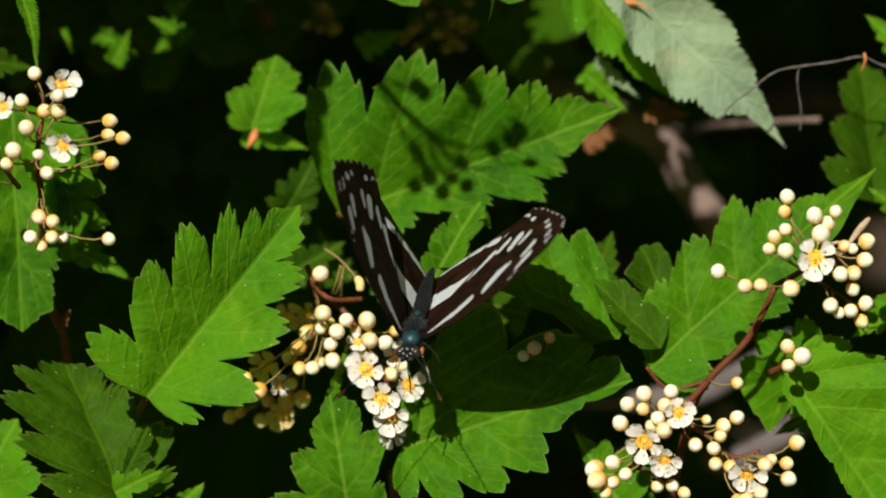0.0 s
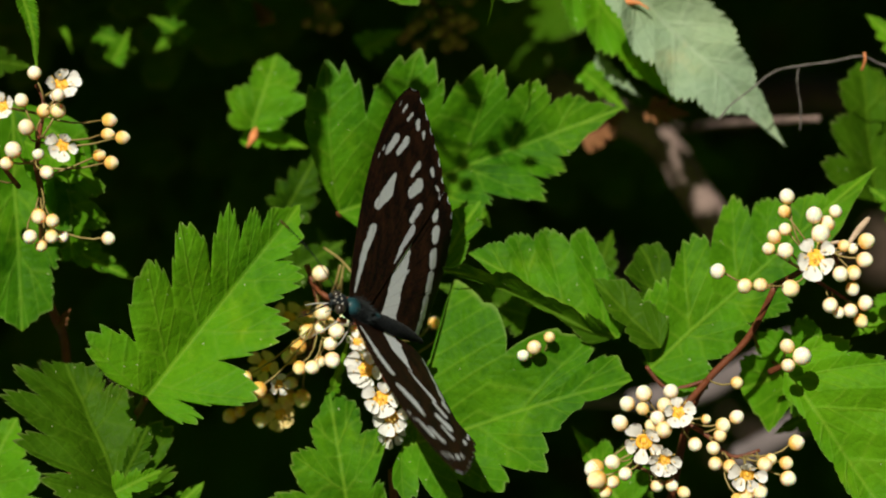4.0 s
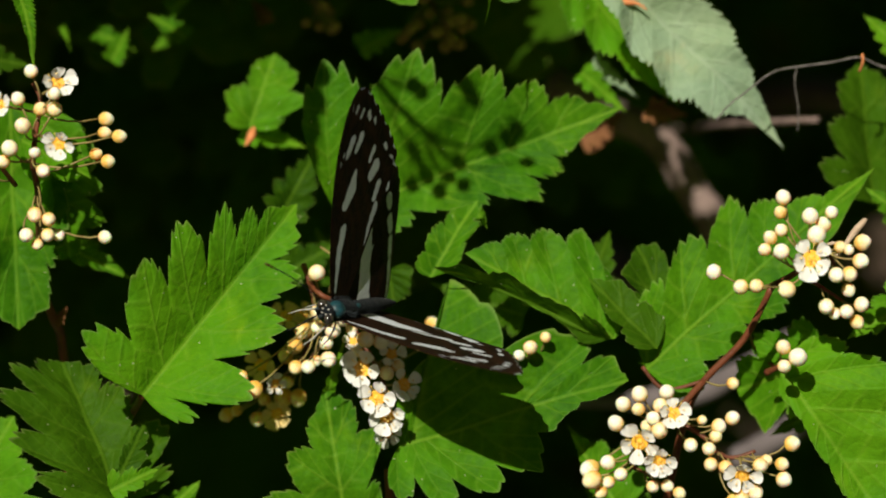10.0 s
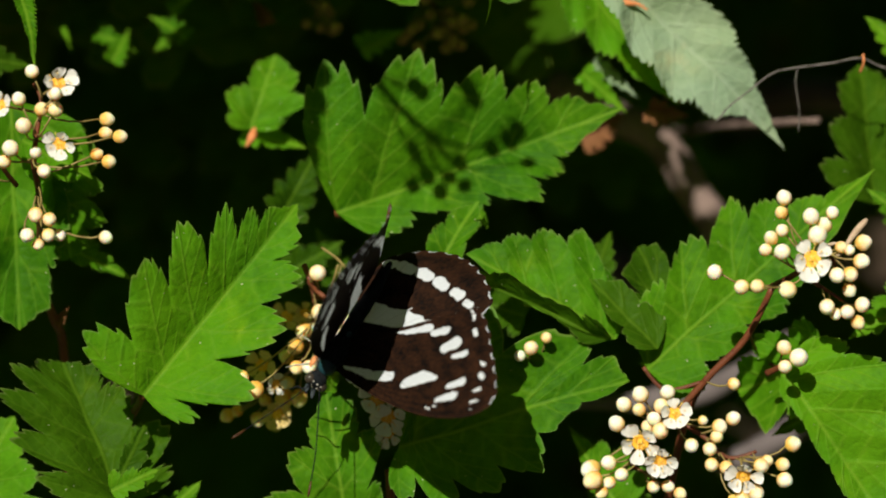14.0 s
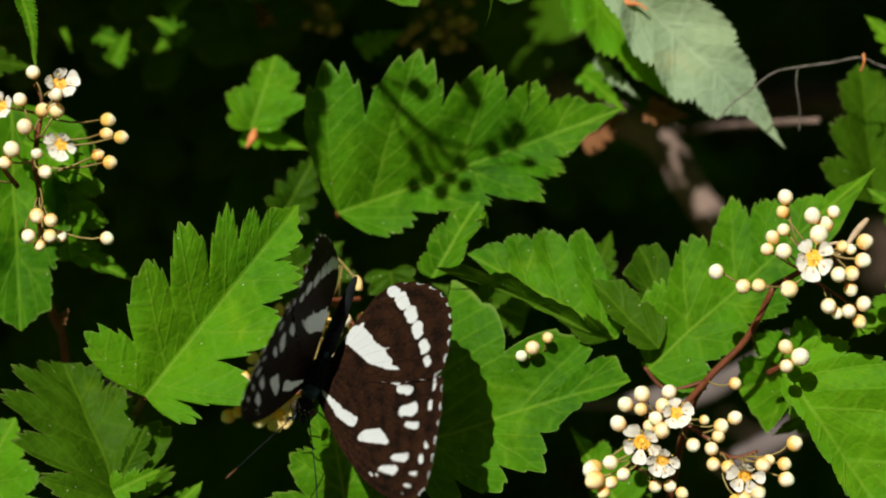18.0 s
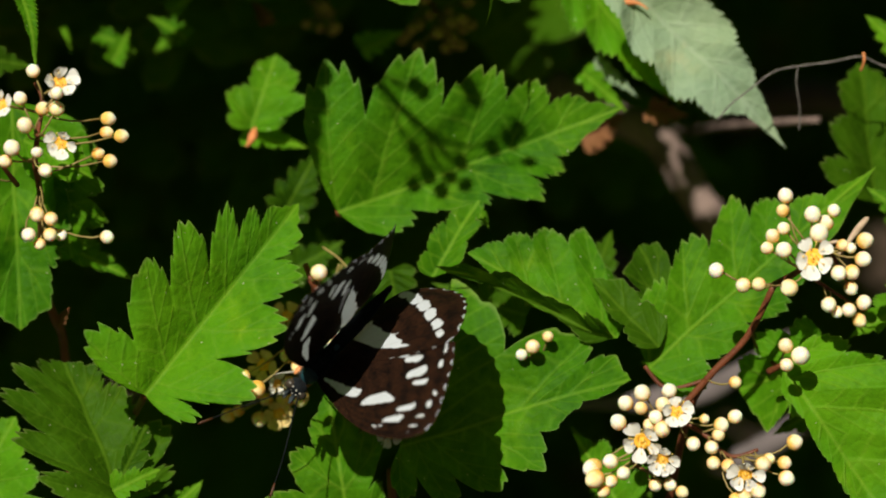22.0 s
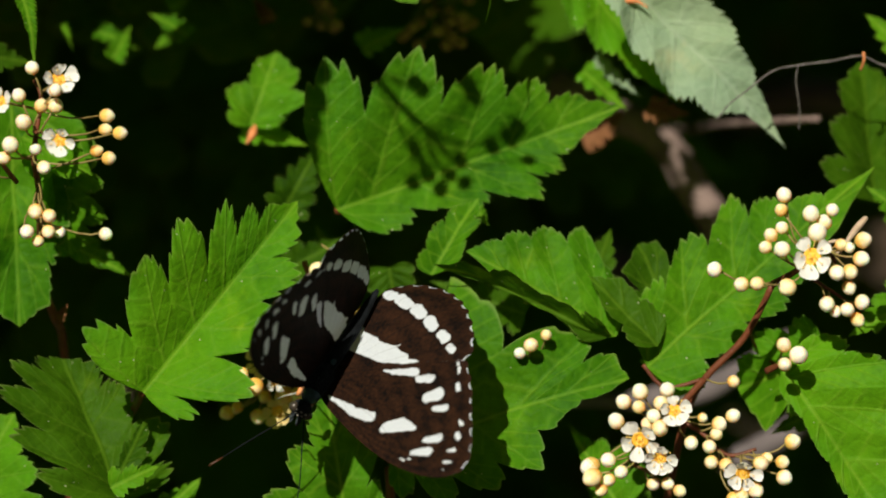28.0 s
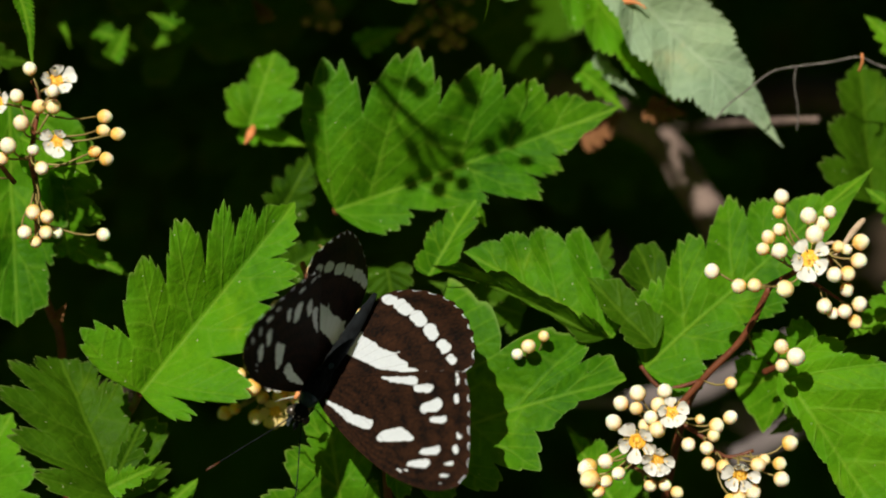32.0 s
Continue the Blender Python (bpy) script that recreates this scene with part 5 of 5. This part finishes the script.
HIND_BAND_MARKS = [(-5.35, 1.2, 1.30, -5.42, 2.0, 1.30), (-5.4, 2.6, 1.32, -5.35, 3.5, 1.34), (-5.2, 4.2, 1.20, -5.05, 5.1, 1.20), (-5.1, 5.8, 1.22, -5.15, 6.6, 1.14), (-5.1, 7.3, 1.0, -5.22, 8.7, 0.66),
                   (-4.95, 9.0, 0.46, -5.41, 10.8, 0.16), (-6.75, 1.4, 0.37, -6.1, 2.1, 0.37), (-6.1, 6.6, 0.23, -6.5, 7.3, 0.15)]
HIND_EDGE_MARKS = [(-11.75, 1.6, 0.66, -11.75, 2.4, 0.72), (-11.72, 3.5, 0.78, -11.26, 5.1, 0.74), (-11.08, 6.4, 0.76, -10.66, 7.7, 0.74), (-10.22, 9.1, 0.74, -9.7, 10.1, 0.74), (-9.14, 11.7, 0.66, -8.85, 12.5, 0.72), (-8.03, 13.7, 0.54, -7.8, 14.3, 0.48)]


def butterfly():
    root = thing("butterfly", place(0, 0, 10), "black-brown butterfly with rows of white wing bands, sitting on white flowers", "butterfly")
    # thorax
    bm = bmesh.new()
    bmesh.ops.create_uvsphere(bm, u_segments=20, v_segments=14, radius=1.0)
    for v in bm.verts:
        v.co = Vector((v.co.x * 2.7 + 0.9, v.co.y * 1.22, v.co.z * 1.3 + 0.1)) * MM
    link("thorax", mesh_of("thorax", bm, FUR), root)
    # shiny scales at the front of the thorax and at the root of the abdomen
    for x, z, long, wide, high in ((2.25, 0.42, 1.15, 1.02, 0.92), (-2.0, 0.42, 0.85, 0.5, 0.62)):
        bm = bmesh.new()
        bmesh.ops.create_uvsphere(bm, u_segments=16, v_segments=10, radius=1.0)
        for v in bm.verts:
            v.co = Vector((v.co.x * long + x, v.co.y * wide, v.co.z * high + z)) * MM
        link("scale_patch", mesh_of("scale_patch", bm, SCALES), root, None, "patch of shiny teal scales")
    # abdomen in rings
    bm = bmesh.new()
    n = 22
    tube_into(bm, [Vector((-1.2 - 10.2 * i / n, 0, 0.15 + 0.25 * math.sin(i / n * 2.6))) * MM for i in range(n + 1)],
              [(0.84 * math.sin(math.pi * min(0.97, 0.30 + 0.66 * i / n)) ** 0.7 + 0.05 * (i % 3 == 0)) * MM for i in range(n + 1)], 14)
    link("abdomen", mesh_of("abdomen", bm, FUR), root)
    bm = bmesh.new()
    bmesh.ops.create_uvsphere(bm, u_segments=16, v_segments=12, radius=1.0)
    for v in bm.verts:
        v.co = Vector((v.co.x * 0.95 + 4.1, v.co.y * 1.15, v.co.z * 1.0)) * MM
    head = link("head", mesh_of("head", bm, FUR), root)
    for s in (1, -1):
        bm = bmesh.new()
        bmesh.ops.create_uvsphere(bm, u_segments=12, v_segments=8, radius=0.62 * MM)
        for v in bm.verts:
            v.co += Vector((4.45, 0.85 * s, 0.15)) * MM
        link("eye", mesh_of("eye", bm, EYE), head, None, "large dark compound eye")
        bm = bmesh.new()
        tube_into(bm, [Vector((4.7, 0.4 * s, -0.4)) * MM, Vector((5.6, 0.45 * s, 0.0)) * MM, Vector((6.2, 0.4 * s, 0.5)) * MM], [0.25 * MM, 0.3 * MM, 0.08 * MM], 6)
        link("palp", mesh_of("palp", bm, HAIR), head)
        bm = bmesh.new()
        line = [Vector(p) * MM for p in smooth_path([(4.7, 0.5 * s, 0.6), (7.5, 1.8 * s, 1.3), (11.0, 3.6 * s, 1.8), (14.0, 5.0 * s, 1.8)], 5)]
        tube_into(bm, line, [0.065 * MM] * len(line), 6)
        ant = link("antenna", mesh_of("antenna", bm, FUR), root)
        bm = bmesh.new()
        tube_into(bm, [Vector(p) * MM for p in ((13.8, 4.92 * s, 1.8), (14.4, 5.2 * s, 1.8), (15.0, 5.5 * s, 1.75), (15.4, 5.65 * s, 1.7))], [0.09 * MM, 0.13 * MM, 0.14 * MM, 0.06 * MM], 8)
        link("club", mesh_of("club", bm, CLUB), ant, None, "orange-brown tip of the antenna")
        for k, (x, fx, fy) in enumerate(((2.4, 1.6, 1.9), (0.9, -0.8, 2.3))):
            bm = bmesh.new()
            tube_into(bm, [Vector(p) * MM for p in ((x, 0.7 * s, -0.9), (x + 0.3 * fx, 0.6 * fy * s, -1.6), (x + 0.7 * fx, 0.9 * fy * s, -3.0), (x + fx, fy * s, -4.2))], [0.14 * MM, 0.12 * MM, 0.09 * MM, 0.06 * MM], 6)
            link("leg", mesh_of("leg", bm, LEG), root, None, "thin pale leg")
    bm = bmesh.new()
    tube_into(bm, [Vector(p) * MM for p in ((5.0, 0, -0.5), (5.4, 0, -1.8), (5.1, 0, -3.2), (5.6, 0, -4.4))], [0.1 * MM, 0.09 * MM, 0.08 * MM, 0.06 * MM], 6)
    link("proboscis", mesh_of("proboscis", bm, FUR), head)
    # fringe of hair on the thorax
    rng = random.Random(5)
    bm = bmesh.new()
    for _ in range(420):
        a, c = rng.uniform(0, math.tau), rng.uniform(-1, 1)
        d = Vector((c, math.cos(a) * math.sqrt(1 - c * c), math.sin(a) * math.sqrt(1 - c * c)))
        p = Vector((d.x * 2.6 + 0.9, d.y * 1.3, d.z * 1.3 + 0.1))
        q = p + (d + Vector((-0.8, 0, 0))).normalized() * rng.uniform(0.35, 0.8)
        w = d.cross(Vector((0.3, 0.5, 0.8))).normalized() * 0.035
        bm.faces.new([bm.verts.new(v * MM) for v in (p - w, p + w, q)])
    tagged(link("hair", mesh_of("hair", bm, HAIR), root, None, "grey hairs on the thorax"), kind="stuff")
    # pale specks on the head, and the orange hair patch under the wing roots
    bm = bmesh.new()
    for a, e in ((0.0, 0.9), (0.7, 0.75), (-0.7, 0.75), (0.35, 0.35), (-0.35, 0.35), (1.1, 0.3), (-1.1, 0.3), (0.0, 0.1)):
        d = Vector((math.cos(a) * math.cos(e), math.sin(a) * math.cos(e), math.sin(e)))
        r = bmesh.ops.create_icosphere(bm, subdivisions=1, radius=0.13 * MM)
        for v in r["verts"]:
            v.co += Vector((d.x * 0.95 + 4.1, d.y * 1.15, d.z)) * MM
    link("speck", mesh_of("speck", bm, LEG), head, None, "pale specks on the head")
    for s in (1, -1):
        bm = bmesh.new()
        bmesh.ops.create_icosphere(bm, subdivisions=2, radius=1.0)
        for v in bm.verts:
            v.co = Vector((v.co.x * 0.8 + 2.3, v.co.y * 0.3 + 0.95 * s, v.co.z * 0.4 - 1.15)) * MM
        link("wing_root", mesh_of("wing_root", bm, BRACT), root, None, "orange hair patch at the wing root")
    wings = {}
    for side, flip in (("L", False), ("R", True)):
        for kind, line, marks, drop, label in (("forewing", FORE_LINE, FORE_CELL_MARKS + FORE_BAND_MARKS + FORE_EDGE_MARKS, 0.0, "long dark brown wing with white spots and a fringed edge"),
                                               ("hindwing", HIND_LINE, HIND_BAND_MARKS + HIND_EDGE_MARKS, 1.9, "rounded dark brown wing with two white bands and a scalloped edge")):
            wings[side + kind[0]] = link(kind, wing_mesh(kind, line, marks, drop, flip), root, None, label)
    return root, wings


BUTTERFLY, WINGS = butterfly()

# seconds; place a, b, h; turn vector of the body; degrees: raise of left and right wings, sweep of the forewings, of the hindwings, extra raise of the forewings
FLIGHT = [
    (0.0, -3.26, -8.7, 12.06, -0.636, -0.912, -1.536, 35.8, 62.8, 4.6, 4.4, -4.1, -9.1, 7.5, 15.4),
    (0.5, -4.0, -8.81, 11.96, -0.887, -0.703, -1.753, 30.7, 39.5, -4.2, -3.5, 4.7, -4.4, 4.8, 6.6),
    (1.0, -3.38, -8.5, 10.97, -0.816, -0.924, -1.704, 42.2, 73.7, 9.4, -0.9, -2.1, -4.2, 4.2, 6.5),
    (1.5, -2.98, -8.06, 9.96, -0.891, -0.942, -1.745, 55.1, 79.3, 4.8, 1.6, 3.4, -1.2, -3.4, 5.8),
    (2.0, -2.81, -7.12, 10.26, -0.852, -0.904, -1.815, 40.6, 77.9, -3.7, -4.8, -3.9, -4.5, 0.0, 0.6),
    (2.5, -7.81, -3.65, 8.15, -1.316, -1.069, -2.296, 54.7, 31.2, 0.6, -1.9, 3.4, -2.4, -0.2, 2.7),
    (3.0, -9.04, -3.98, 8.75, -1.633, -0.905, -2.655, 55.4, 12.4, -4.2, -3.4, 2.7, -3.4, 1.3, 2.3),
    (3.5, -8.96, -7.0, 14.21, 1.468, 0.857, 2.601, 13.9, 38.1, 0.6, 1.3, 3.2, -0.2, 5.0, 0.9),
    (5.5, -9.47, -7.11, 11.87, 1.395, 0.723, 2.575, 18.7, 27.3, -2.7, -0.5, -0.7, -2.7, 1.0, 0.3),
    (6.0, -9.28, -7.28, 12.62, 1.395, 0.778, 2.573, 22.2, 37.7, -1.8, -1.3, -0.5, -3.1, 2.9, -2.4),
    (6.5, -9.88, -6.87, 9.94, 1.122, 0.544, 2.813, 74.1, 83.9, -13.0, -12.1, 5.3, 7.7, -0.7, -16.6),
    (7.0, -9.51, -7.12, 12.25, 1.359, 0.645, 2.566, 36.4, 40.1, -3.9, -2.2, -0.8, -2.5, 6.1, -0.6),
    (7.5, -9.96, -7.05, 10.22, 1.254, 0.718, 2.745, 64.8, 83.2, -6.3, -9.4, 3.0, 4.4, -1.4, -14.8),
    (8.0, -9.36, -7.07, 11.66, 1.393, 0.611, 2.522, 37.7, 36.9, -4.0, -0.8, -2.1, -2.2, 3.7, -0.1),
    (8.5, -9.43, -7.17, 11.67, 1.353, 0.621, 2.558, 8.3, 3.9, 0.4, -0.1, -2.5, -2.6, 2.0, -1.3),
    (9.0, -9.71, -6.88, 11.09, 1.229, 0.546, 2.799, 76.8, 83.3, -9.9, -13.2, 2.2, 3.2, -0.5, -14.2),
    (9.5, -9.69, -7.09, 11.67, -1.551, -0.578, -2.82, 37.9, 32.0, -2.6, -0.8, -0.6, -1.5, 2.4, 0.4),
    (10.0, -10.55, -6.68, 9.96, -1.458, -0.527, -2.405, 47.2, 34.1, 7.8, 5.0, -4.2, -2.3, 2.7, 5.2),
    (10.5, -10.02, -8.07, 15.8, -1.367, -0.302, -2.107, -1.9, 12.2, 5.6, 2.3, 1.8, 4.5, 1.9, 0.7),
    (11.0, -10.32, -9.77, 13.45, -1.094, -0.234, -1.941, 19.5, 38.7, 3.6, -2.3, 2.0, 3.5, -0.6, 4.9),
    (11.5, -10.33, -9.9, 11.9, -1.022, -0.216, -1.955, 27.6, 47.0, 1.1, -4.0, 0.1, -0.1, -0.7, 4.5),
    (12.0, -9.95, -9.97, 14.23, -1.005, -0.085, -1.727, 24.5, 26.7, 6.6, 4.5, 2.9, 2.3, 0.5, 3.9),
    (12.5, -10.99, -10.44, 13.72, -0.759, 0.117, -1.821, 57.8, 55.6, 7.3, 5.7, 4.1, 6.4, 0.4, 0.6),
    (13.0, -10.98, -11.59, 11.41, -0.62, 0.173, -2.004, 30.62, 32.85, 2.37, 1.86, -1.47, -1.06, 2.64, 3.22),
    (13.5, -11.09, -11.06, 11.98, -0.661, 0.079, -1.925, 34.0, 38.2, 3.6, 3.3, -0.8, -0.9, 1.3, 5.3),
    (14.0, -11.41, -10.78, 11.36, -0.576, 0.322, -2.127, 65.1, 57.3, -3.6, -2.8, -10.5, -4.0, 9.3, -0.8),
    (14.5, -11.04, -10.8, 13.01, -0.664, 0.04, -1.989, 28.7, 30.7, 1.2, 3.7, -1.2, -1.7, -1.0, 5.8),
    (16.5, -11.89, -9.36, 12.8, -0.714, 0.175, -2.095, 73.3, 59.7, -0.5, -0.4, -2.2, 4.4, 0.7, -0.4),
    (17.0, -11.91, -9.45, 10.19, -0.051, 0.242, -2.143, 81.3, 84.6, -9.9, -7.7, -17.5, -6.1, 7.8, 0.0),
    (17.5, -11.43, -10.55, 13.28, -0.548, 0.067, -1.979, 69.8, 57.0, 5.1, 3.7, 0.6, 0.6, 4.0, 4.1),
    (18.0, -13.65, -13.30, 9.20, -0.465, 0.127, -1.954, 66.92, 59.5, 24.04, 20.61, 20.52, 18.54, -1.25, -1.01),
    (18.5, -12.42, -13.45, 9.54, -0.258, 0.25, -2.258, 68.6, 70.4, -0.0, -0.0, -7.2, -5.8, 8.6, -0.3),
    (19.0, -13.04, -12.22, 8.17, -0.753, 0.085, -2.121, 56.27, 54.7, 15.39, 15.01, 9.19, 8.58, 1.73, 1.82),
    (19.5, -12.57, -12.93, 9.55, -0.506, 0.173, -2.212, 70.2, 52.9, 5.0, 4.2, -2.1, -1.6, 7.4, 5.7),
    (20.0, -11.53, -12.36, 10.44, -0.238, 0.144, -2.33, 78.9, 75.6, -5.0, -3.9, -11.9, -10.2, 7.4, -0.3),
    (20.5, -11.56, -12.26, 10.78, -0.288, 0.08, -2.289, 78.3, 77.0, -1.1, -0.9, -7.1, -4.8, 5.4, -0.3),
    (21.0, -11.85, -12.95, 11.15, -0.33, 0.016, -2.209, 73.0, 63.7, 4.2, 4.7, 0.2, -2.2, 4.9, 7.2),
    (21.5, -11.85, -12.72, 10.18, -0.135, 0.196, -2.339, 75.5, 75.4, -7.8, -6.1, -10.8, -9.2, 9.4, -0.4),
    (22.0, -13.12, -12.18, 10.05, -0.486, 0.112, -2.318, 73.92, 65, 3.46, 2.96, 0.37, -0.8, -0.96, 0.03),
    (23.0, -12.01, -13.03, 10.28, -0.402, 0.124, -2.207, 65.8, 61.7, 4.1, 3.5, 0.4, -3.2, 12.8, 4.6),
    (23.5, -12.52, -12.87, 10.04, -0.557, 0.22, -2.212, 63.9, 51.4, 6.3, 5.9, -3.6, -0.2, 10.8, 5.7),
    (24.0, -12.73, -11.99, 8.95, -0.798, 0.19, -2.255, 54.66, 43, 9.81, 9.75, 1.19, 1.81, 4.77, 4.62),
    (24.5, -12.52, -13.38, 9.58, -0.628, 0.234, -2.143, 51.3, 41.7, 10.6, 10.1, -1.8, 3.1, 15.5, 4.6),
    (25.0, -13.16, -12.86, 8.21, -0.571, 0.155, -2.148, 67.75, 58.5, 9.97, 11.6, 5.48, 4.58, 0.07, 0.12),
    (25.5, -12.38, -14.26, 9.24, -0.242, 0.156, -2.097, 68.4, 61.6, 2.3, -1.6, -4.7, -6.5, 8.2, 6.1),
    (27.5, -12.81, -14.25, 9.08, -0.444, 0.187, -2.072, 57.8, 46.4, 6.8, 4.1, -2.3, -1.8, 11.2, 5.0),
    (28.0, -12.96, -14.24, 9.10, -0.393, 0.12, -2.135, 56.5, 55.25, 2.7, 3.15, -2.51, -1.03, 2.19, 2.12),
    (28.5, -12.74, -14.07, 9.15, -0.357, 0.186, -2.129, 62.4, 56.9, 2.7, 0.4, -5.2, -4.2, 9.6, 8.6),
    (29.0, -12.29, -14.38, 8.80, -0.457, 0.149, -2.113, 36.92, 35.46, 3.4, 3.27, -2.48, -2.51, 6.34, 5.87),
    (29.5, -13.19, -14.72, 7.07, -0.463, 0.296, -2.058, 59.4, 44.8, 9.2, 5.8, 0.3, -1.3, 11.9, 4.6),
    (30.0, -12.84, -14.55, 8.40, -0.383, 0.169, -2.143, 47.84, 46.19, 2.67, 2.69, -2.88, -2.04, 5.08, 5.98),
    (30.5, -13.47, -14.4, 8.36, -0.397, 0.228, -2.118, 62.8, 55.6, 5.1, 2.7, -3.8, -6.1, 10.6, 8.5),
    (31.0, -13.17, -14.70, 8.70, -0.317, 0.172, -2.144, 58, 54.95, 2.37, 1.53, -2.7, -3.03, 3.5, 5.55),
    (31.5, -12.77, -14.68, 9.01, -0.237, 0.238, -2.131, 73.3, 69.7, 0.4, 0.3, -5.6, -4.1, 7.3, -0.4),
    (32.0, -12.95, -14.56, 9.00, -0.38, 0.14, -2.136, 53.03, 50.79, 3.72, 3.5, -1.79, -1.05, 3.95, 5.62),
]


# seconds, raise of the left and of the right wings between those rows
BEATS = [
    (0.2, 55, 79), (0.7, 44, 72), (1.2, 33, 50), (1.7, 38, 58), (2.2, 46, 40), (2.7, 56, 24), (3.2, 25, 40), (5.7, 10, 8), (6.2, 68, 78), (6.7, 64, 66), (7.2, 36, 38), (7.7, 60, 66),
    (8.2, 17, 28), (8.7, 18, 26), (9.2, 72, 78), (9.7, 22, 22), (10.2, 25, 48), (10.7, 18, 42), (11.2, 2, 16), (11.7, 36, 53), (12.2, 40, 58), (12.7, 24, 34), (13.2, 26, 38), (13.7, 30, 39),
]
BEATS += [
    (14.2, 68, 62), (16.7, 30, 36), (17.2, 68, 68), (17.7, 79, 78), (18.2, 63, 78), (18.7, 62, 66), (19.2, 78, 78), (19.7, 50, 49), (20.2, 62, 56), (20.7, 72, 70), (21.2, 52, 46), (21.7, 74, 74),
    (22.7, 64, 66), (23.2, 66, 66), (23.7, 58, 50), (24.2, 58, 56), (24.7, 50, 44), (25.2, 48, 42), (27.7, 50, 42), (28.2, 50, 44), (28.7, 56, 54), (29.2, 58, 60),
    (29.7, 48, 38), (30.2, 50, 42), (30.7, 52, 44), (31.2, 76, 76), (31.7, 56, 50),
]


def wing_rows():
    """The rows of the flight with those of the beats between them, which take sweep and extra raise from their neighbours."""
    rows = list(FLIGHT)
    for t, left, right in BEATS:
        before = max((r for r in FLIGHT if r[0] < t), key=lambda r: r[0])
        after = min((r for r in FLIGHT if r[0] > t), key=lambda r: r[0])
        rows.append((t,) + before[1:7] + (left, right) + tuple((p + q) / 2 for p, q in zip(before[9:], after[9:])))
    return sorted(rows)


def body_pose(row):
    t, a, b, h, wx, wy, wz = row[:7]
    w = Vector((wx, wy, wz))
    turn = Matrix.Rotation(w.length, 3, w.normalized())
    m = (FACE @ turn).to_4x4()
    m.translation = place(a, b, h)
    return m


def wing_pose(side, raised, swept, low):
    s = 1 if side == "L" else -1
    return (Matrix.Translation(Vector((0, s * HINGE, -low)) * MM) @ Matrix.Rotation(s * radians(raised), 4, "X") @ Matrix.Rotation(-s * radians(swept), 4, "Z")
            @ Matrix.Translation(Vector((0, -s * HINGE, 0)) * MM))


def motions():
    walk(BUTTERFLY, [(r[0], body_pose(r)) for r in FLIGHT])
    for side, up, fore, hind, extra in (("L", 7, 9, 11, 13), ("R", 8, 10, 12, 14)):
        walk(WINGS[side + "f"], [(r[0], wing_pose(side, r[up] + r[extra], r[fore], 0.0)) for r in wing_rows()])
        walk(WINGS[side + "h"], [(r[0], wing_pose(side, r[up], r[hind], 0.16)) for r in wing_rows()])


motions()
